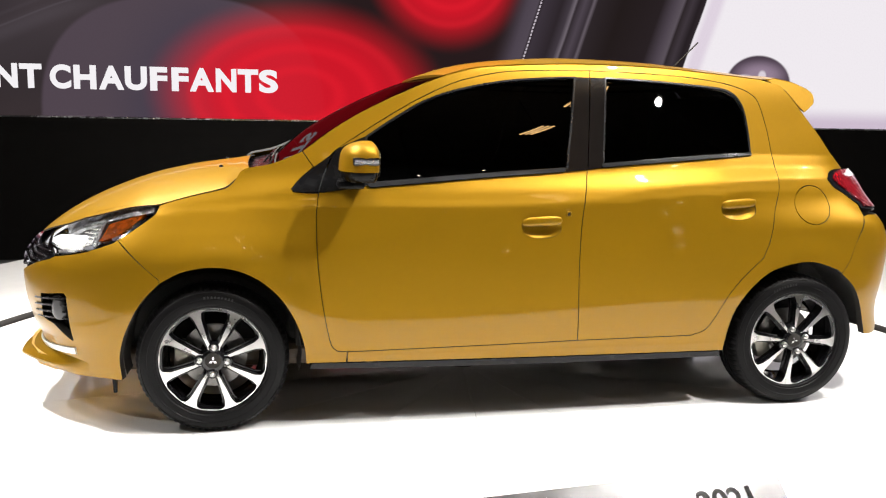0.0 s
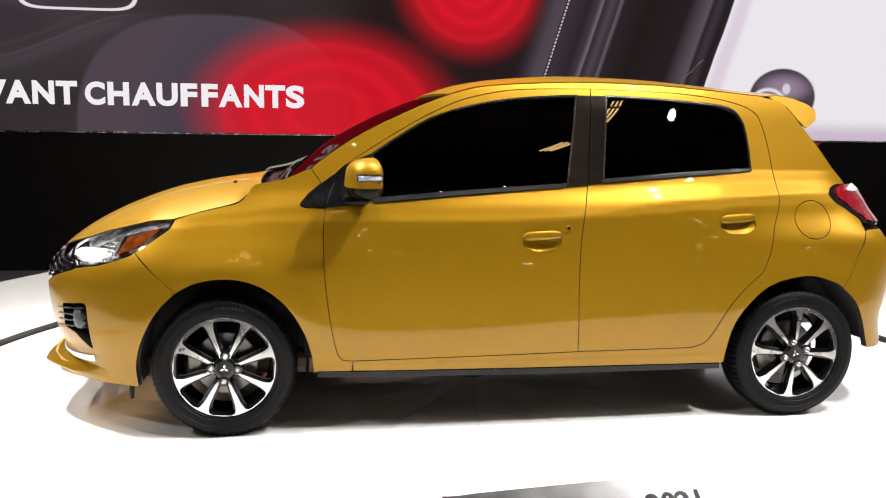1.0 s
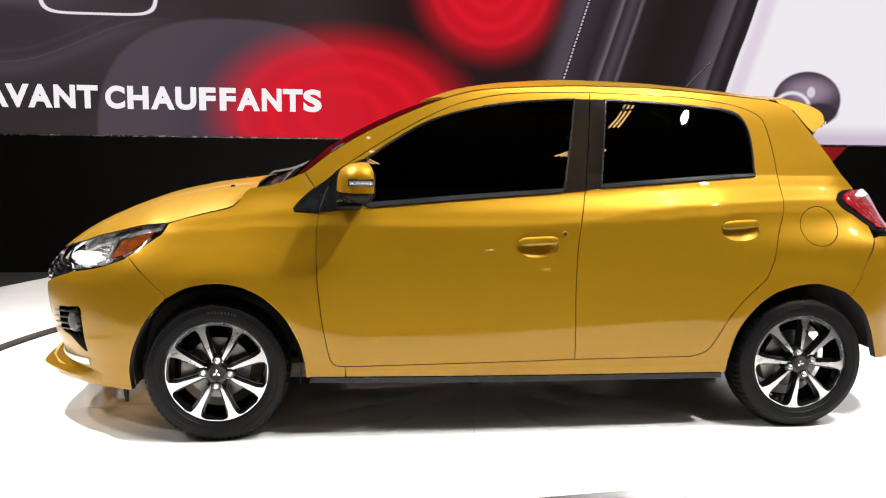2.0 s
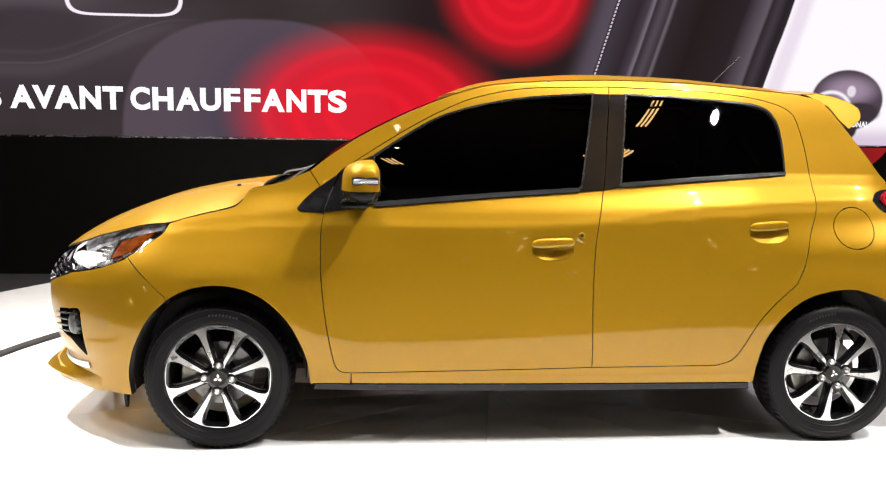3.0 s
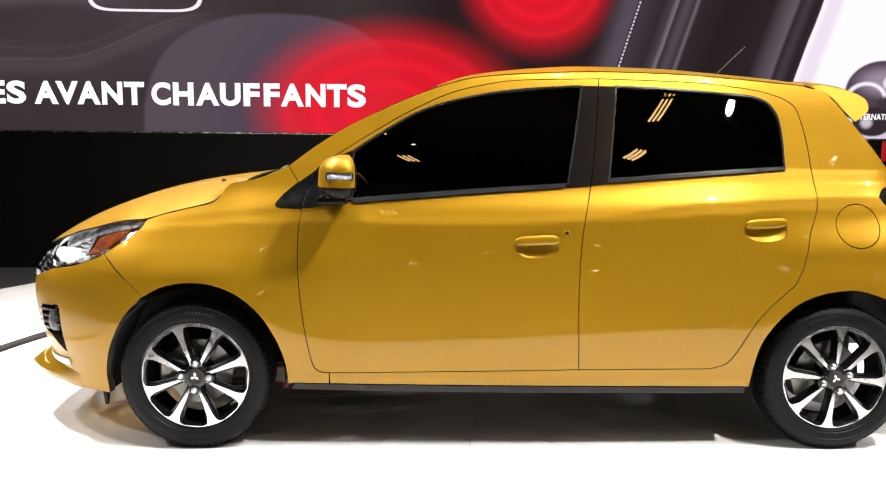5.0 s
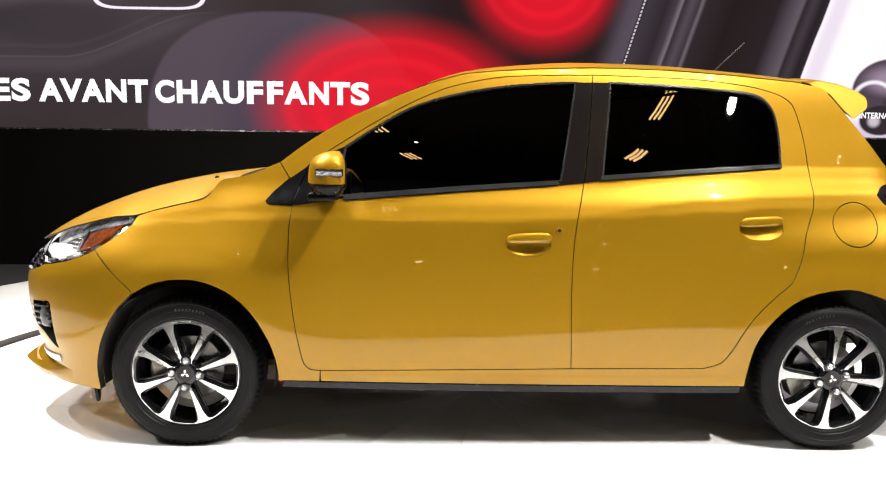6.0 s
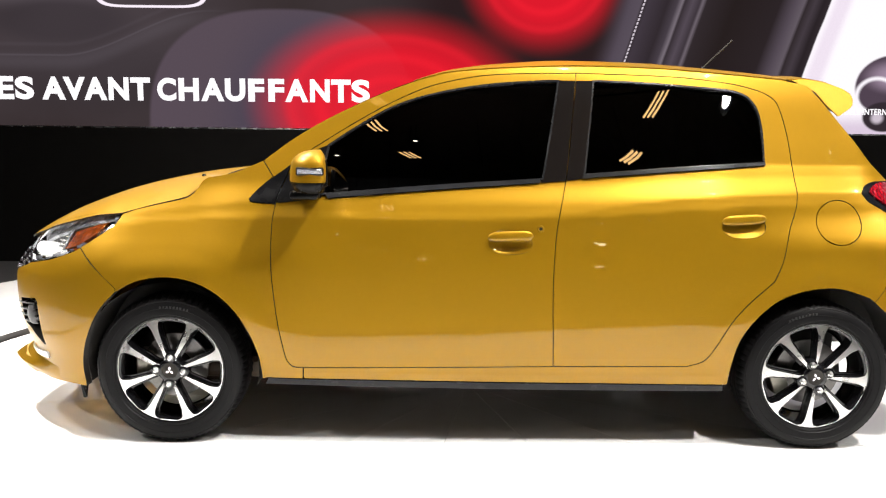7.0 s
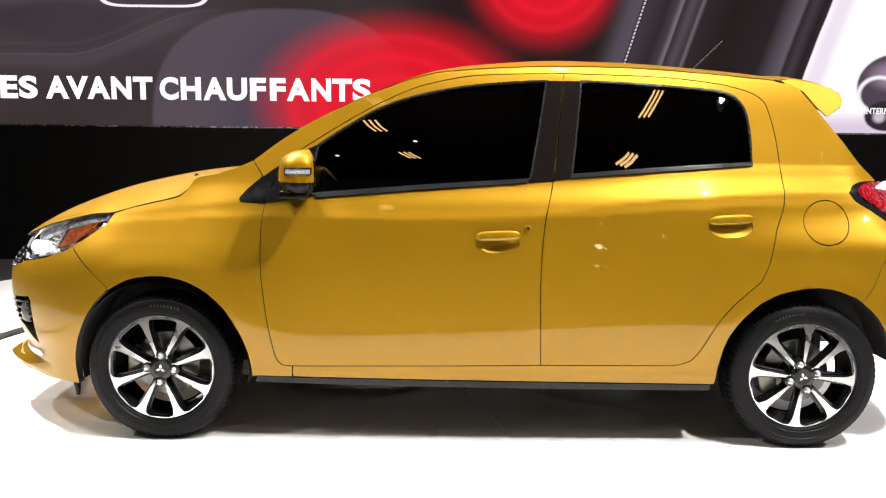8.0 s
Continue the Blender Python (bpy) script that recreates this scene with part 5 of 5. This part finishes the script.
def wheel_meshes():
    """The parts of one alloy wheel, its outer face towards -y."""
    out = {}
    # tyre with shoulder blocks
    bm = bmesh.new()
    prof = [(.205, .078), (.212, .086), (.235, .092), (.258, .090), (.272, .082), (.2805, .070), (.2865, .055), (.2875, .03), (.2875, .020), (.281, .019), (.281, .013), (.2875, .012), (.2875, -.012), (.281, -.013), (.281, -.019), (.2875, -.020), (.2875, -.03), (.2865, -.055), (.2805, -.070), (.272, -.0815), (.2685, -.0850), (.2660, -.0838), (.258, -.0895), (.243, -.0922), (.2410, -.0905), (.226, -.0915), (.2175, -.0900), (.2150, -.0865), (.2085, -.0860), (.205, -.078)]
    n = 216
    rings = []
    for j, (r, h) in enumerate(prof):
        ring = []
        for k in range(n):
            cut = .0065 if (k % 3 == 0 and .275 < r < .2872) else 0.0
            a = 2 * math.pi * k / n
            ring.append(bm.verts.new(((r - cut) * math.cos(a), h, (r - cut) * math.sin(a))))
        rings.append(ring)
    for p, q in zip(rings, rings[1:]):
        for k in range(n):
            bm.faces.new((p[k], p[(k + 1) % n], q[(k + 1) % n], q[k]))
    bmesh.ops.recalc_face_normals(bm, faces=bm.faces)
    out["tyre"] = (bm, RUBBER, True)

    # barrel and inner lip
    out["rim"] = (lathe([(.2085, -.086), (.205, -.076), (.190, -.070), (.178, -.030), (.176, .05), (.196, .075), (.205, .082), (.200, .082), (.180, .05), (.172, .04)], "y", 96), GLOSS_BLACK, True)
    return out


def face_plane(u, v):
    r = math.hypot(u, v)
    return Vector((u, -.074 - .012 * max(0.0, 1 - (r / .205) ** 2) + .020 * max(0.0, 1 - r / .10) ** 2, v))


def pocket(k):
    a = radians(45 * k)
    r0 = .058 if k % 2 == 0 else .041
    half = [(r0, .010), (r0 + .010, .0200), (.148, .0490), (.160, .0520), (.180, .0530), (.1865, .0505), (.1945, .0385), (.1960, .0330)]
    shape = [(x, -y) for x, y in half] + half[::-1]
    return [(x * math.sin(a) + y * math.cos(a), x * math.cos(a) - y * math.sin(a)) for x, y in shape]


def wheel(x, y, flip, turned):
    w = thing("wheel", "", "")
    for key in ("label", "category"):
        if key in w:
            del w[key]
    w.parent = car
    w.location = (x, y, .2855)
    w["label"] = "black tyre on a two-tone machined alloy wheel"
    for nm, (bm, mat, sm) in wheel_meshes().items():
        part(nm, bm, mat, w, smooth=sm)
    # raised maker's marks on the sidewall, as short plain bars
    for mid, count in ((88, 9),):
        for k in range(count):
            a = radians(mid + (k - (count - 1) / 2) * 3.0)
            o = part("sidewall_mark", box_bm((-.0040, -.0007, -.0035), (.0040, .0007, .0035), .0003), MARK, w)
            o.matrix_basis = Matrix.Rotation(-a, 4, "Y") @ Matrix.Translation((.2475, -.0922, 0)) @ Matrix.Diagonal((1, 1, 1 - .25 * (k % 2), 1))
    sheet("spoke_face", face_plane, oval(0, 0, .2055, .2055, 128), w, [MACHINED, GLOSS_BLACK], holes=[[q for q in pocket(k)] for k in range(8)], step=.014, depth=.030, gap=0)
    # black flanks of the spokes step back twice towards the barrel
    for name, back, slim, thick in (("spoke_flank", .010, .0040, .010), ("spoke_back", .024, .0110, .016)):
        sheet(name, lambda u, v, d=back: face_plane(u, v) + Vector((0, d, 0)), oval(0, 0, .196, .196, 96), w, GLOSS_BLACK,
              holes=[inset(pocket(k), slim) for k in range(8)], step=.016, depth=thick, gap=0)
    part("hub", lathe([(.0005, -.0835), (.034, -.0835), (.042, -.0825), (.046, -.079), (.050, -.068), (.056, -.02), (.06, .02)], "y", 48), GLOSS_BLACK, w, smooth=True)
    part("centre_cap", lathe([(.0005, -.0865), (.026, -.086), (.032, -.083), (.0335, -.076)], "y", 40), SEAM_BLACK, w, "black centre cap", smooth=True)
    for k in range(3):
        a = radians(90 + 120 * k)
        b = bmesh.new()
        vs = [b.verts.new((r * math.cos(a + o), -.0873, r * math.sin(a + o))) for r, o in ((.001, 0), (.010, .5), (.017, 0), (.010, -.5))]
        b.faces.new(vs)
        ex = bmesh.ops.extrude_face_region(b, geom=b.faces[:])
        for v in ex["geom"]:
            if isinstance(v, bmesh.types.BMVert):
                v.co.y += .002
        bmesh.ops.recalc_face_normals(b, faces=b.faces)
        part("emblem", b, CHROME, w, "small silver emblem plate")
    for k in range(4):
        a = radians(90 * k)
        nut = part("wheel_nut", lathe([(.0005, -.101), (.007, -.1005), (.0110, -.096), (.0120, -.084), (.0145, -.083), (.0145, -.074)], "y", 6 * 4), MACHINED, w, smooth=True)
        nut.location = (.052 * math.sin(a), 0, .052 * math.cos(a))
        seat = part("nut_seat", lathe([(.0005, -.0848), (.015, -.0848), (.0195, -.0838), (.0215, -.080), (.022, -.055)], "y", 20), GLOSS_BLACK, w, smooth=True)
        seat.location = nut.location
    part("brake_disc", lathe([(.060, .0), (.125, .0), (.125, .012), (.060, .012), (.060, .03), (.02, .03)], "y", 64), DISC_METAL, w, smooth=True)
    part("caliper", box_bm((-.150, -.020, -.050), (-.085, .060, .050), .012), CALIPER, w, "grey brake caliper", smooth=True)
    w.rotation_euler = (0, radians(turned), math.pi if flip else 0)
    return w


for flip in (False, True):
    body_side(flip)
    front_end(flip)
    rear_end(flip)
tops()
tailgate()
nose_mouldings()
underside()
for x, y, turned in ((0.0, .705, 4), (WB, .700, -18)):
    wheel(x, -y, False, turned)
    wheel(x, y, True, turned)


# ---- stage lights ----
def stage_light(at, aim, watts, size=0.16, angle=75, group="stage lights", warm=(1.0, 0.963, 0.912), face=.07):
    """A round spotlight hung on a short yoke: black can, glowing face, lamp."""
    t = thing("stage_light", "black round stage spotlight with a bright white face", "spotlight", group)
    t.matrix_world = look(at, aim)
    can = part("can", lathe([(.10, .26), (.12, .24), (.125, .02), (.13, 0.0), (.118, 0.0), (.116, .03), (.0005, .035)], "z", 32), BLACK_TRIM, t, smooth=True)
    part("face", lathe([(.0005, .012), (face, .012), (face, .02)], "z", 32), LAMP_GLOW, can)
    part("yoke", box_bm((-.15, -.02, .10), (-.14, .02, .40), .003), BLACK_TRIM, t)
    part("yoke", box_bm((.14, -.02, .10), (.15, .02, .40), .003), BLACK_TRIM, t)
    part("clamp", box_bm((-.15, -.02, .40), (.15, .02, .42), .003), BLACK_TRIM, t)
    top = t.matrix_world.inverted() @ Vector((at[0], at[1], 9.0))
    part("drop_rod", tube_bm([(0, 0, .41), tuple(top)], .012, 6), BLACK_TRIM, t)
    ld = bpy.data.lights.new("stage_lamp", "SPOT")
    ld.energy, ld.color, ld.spot_size, ld.spot_blend, ld.shadow_soft_size = watts, warm, radians(angle), 0.6, size
    lo = new("stage_lamp", ld)
    lo.parent = t
    lo.location = (0, 0, -.02)
    return t


stage_light((3.9, -2.9, 5.9), (1.0, -.7, .5), 2100, size=.03, angle=72)
stage_light((-3.7, -2.8, 4.6), (.8, -.4, .6), 430, size=.03, angle=70)
stage_light((-5.2, .4, 6.2), (.2, -.8, 0), 1300, size=.06, angle=85)
stage_light((-2.4, .05, 5.3), (-.35, -.6, 0), 2400, size=.05, angle=56)
stage_light((2.1, -1.7, 6.2), (1.9, -1.8, 0), 900, size=.05, angle=125)
stage_light((3.7, -1.7, 6.2), (3.4, -1.7, 0), 1350, size=.05, angle=125)
stage_light((7.8, -2.4, 6.0), (3.0, -.7, .7), 1500, size=.07, angle=40)
stage_light((1.3, .7, 6.2), (1.3, .3, 0), 900, angle=85)
stage_light((5.4, -4.9, 6.0), (2.0, 0, .8), 120, size=.08, angle=60)
stage_light((-1.6, 2.9, 6.0), (-.1, -.2, .7), 1900, size=.07, angle=42)
stage_light((4.9, 2.6, 6.0), (3.2, .9, .6), 800, angle=80)

# the truss that carries them, hung from the ceiling
def truss(y, z, x0, x1):
    t = thing("lighting_truss", "black steel lighting truss under the hall ceiling", "truss", "lighting trusses")
    for dy, dz in ((-.12, 0), (.12, 0), (0, .2)):
        part("chord", tube_bm([(x0, y + dy, z + dz), (x1, y + dy, z + dz)], .024, 8), BLACK_TRIM, t, smooth=True)
    n = int((x1 - x0) / .5)
    for k in range(n):
        x = x0 + k * .5
        part("brace", tube_bm([(x, y - .12, z), (x + .25, y, z + .2), (x + .5, y + .12, z)], .010, 6), BLACK_TRIM, t, smooth=True)
    for x in (x0 + .5, x1 - .5):
        part("hanger", tube_bm([(x, y, z + .2), (x, y, 9.0)], .012, 6), BLACK_TRIM, t, smooth=True)


for ty, tz, ta, tb in ((-2.8, 5.02, -5.5, -1.5), (-2.4, 6.42, 5.9, 8.9), (-2.9, 6.32, 2.3, 5.5), (-1.7, 6.62, -2.5, 5.5), (.05, 5.72, -6.0, -1.0), (.4, 6.62, -6.0, -3.0), (.7, 6.62, -2.5, 5.5), (2.9, 6.42, -5.5, 6.5), (-4.9, 6.42, 2.5, 7.5)):
    truss(ty, tz, ta, tb)


def hall_lamp(x, y, z):
    t = thing("hall_lamp", "small round white lamp hanging from the hall ceiling", "ceiling light", "hall lamps")
    t.location = (x, y, z)
    part("shade", lathe([(.02, .30), (.05, .28), (.09, .05), (.095, 0), (.088, .01), (.04, .27)], "z", 20), BLACK_TRIM, t, smooth=True)
    part("bulb", lathe([(.0005, .0), (.035, .010), (.05, .03), (.0005, .06)], "z", 16), HALL_GLOW, t, smooth=True)
    part("cord", tube_bm([(0, 0, .28), (0, 0, 9.0 - z)], .008, 6), BLACK_TRIM, t)


def stand_light(x, y, z):
    t = thing("stand_light", "small warm tube lamp on a black post in the hall", "floor lamp", "stand lights")
    t.location = (x, y, -.2)
    part("foot", lathe([(.0005, .03), (.12, .02), (.13, 0)], "z", 20), BLACK_TRIM, t, smooth=True)
    part("post", tube_bm([(0, 0, .01), (0, 0, z + .2)], .014, 8), BLACK_TRIM, t, smooth=True)
    part("bulb", tube_bm([(-.08, 0, z + .21), (.08, 0, z + .21)], .009, 10), STAND_GLOW, t, smooth=True)


STAND_GLOW = glow("stand_bulb", (1.0, 0.86, 0.60), 40.0)
HALL_GLOW = glow("hall_bulb", (1.0, 0.90, 0.72), 50.0)
rnd = random.Random(7)
for k in range(52):
    hall_lamp(-10 + .46 * k + rnd.uniform(-.4, .4), -9.5 - 1.9 * (k % 3) + rnd.uniform(-.6, .6), 1.4 + .92 * ((k * 3) % 8) + rnd.uniform(-.25, .25))
for k in range(32):
    stand_light(-9 + .62 * k + rnd.uniform(-.3, .3), -8.2 - 1.7 * (k % 4) + rnd.uniform(-.4, .4), .15 + .42 * ((k * 3) % 5) + rnd.uniform(-.1, .1))


def strip_light(points):
    t = thing("strip_light", "warm yellow triple-tube strip light under the hall ceiling", "ceiling light", "strip lights")
    for k in range(3):
        o = .11 * (k - 1)
        part("tube", tube_bm([(x + o, y + .2 * o, z) for x, y, z in points], .025, 8), STRIP_GLOW, t, smooth=True)
    part("rail", tube_bm([(x, y, z + .10) for x, y, z in points], .05, 8), BLACK_TRIM, t, smooth=True)
    part("hanger", tube_bm([(points[1][0], points[1][1], 7.1), (points[1][0], points[1][1], 9.0)], .012, 6), BLACK_TRIM, t)
    return t


strip_light([(4.40, -5.05, 7.0), (4.41, -5.25, 7.0), (4.41, -5.45, 7.0), (4.38, -5.7, 7.0), (4.33, -5.95, 7.0), (4.25, -6.2, 7.0)])
strip_light([(4.10, -7.45, 7.0), (3.94, -7.8, 7.0), (3.74, -8.15, 7.0)])
strip_light([(-.78, -6.95, 7.0), (-.75, -7.35, 7.0), (-.68, -7.65, 7.0)])
strip_light([(-.48, -9.3, 7.0), (-.40, -9.55, 7.0), (-.30, -9.8, 7.0)])
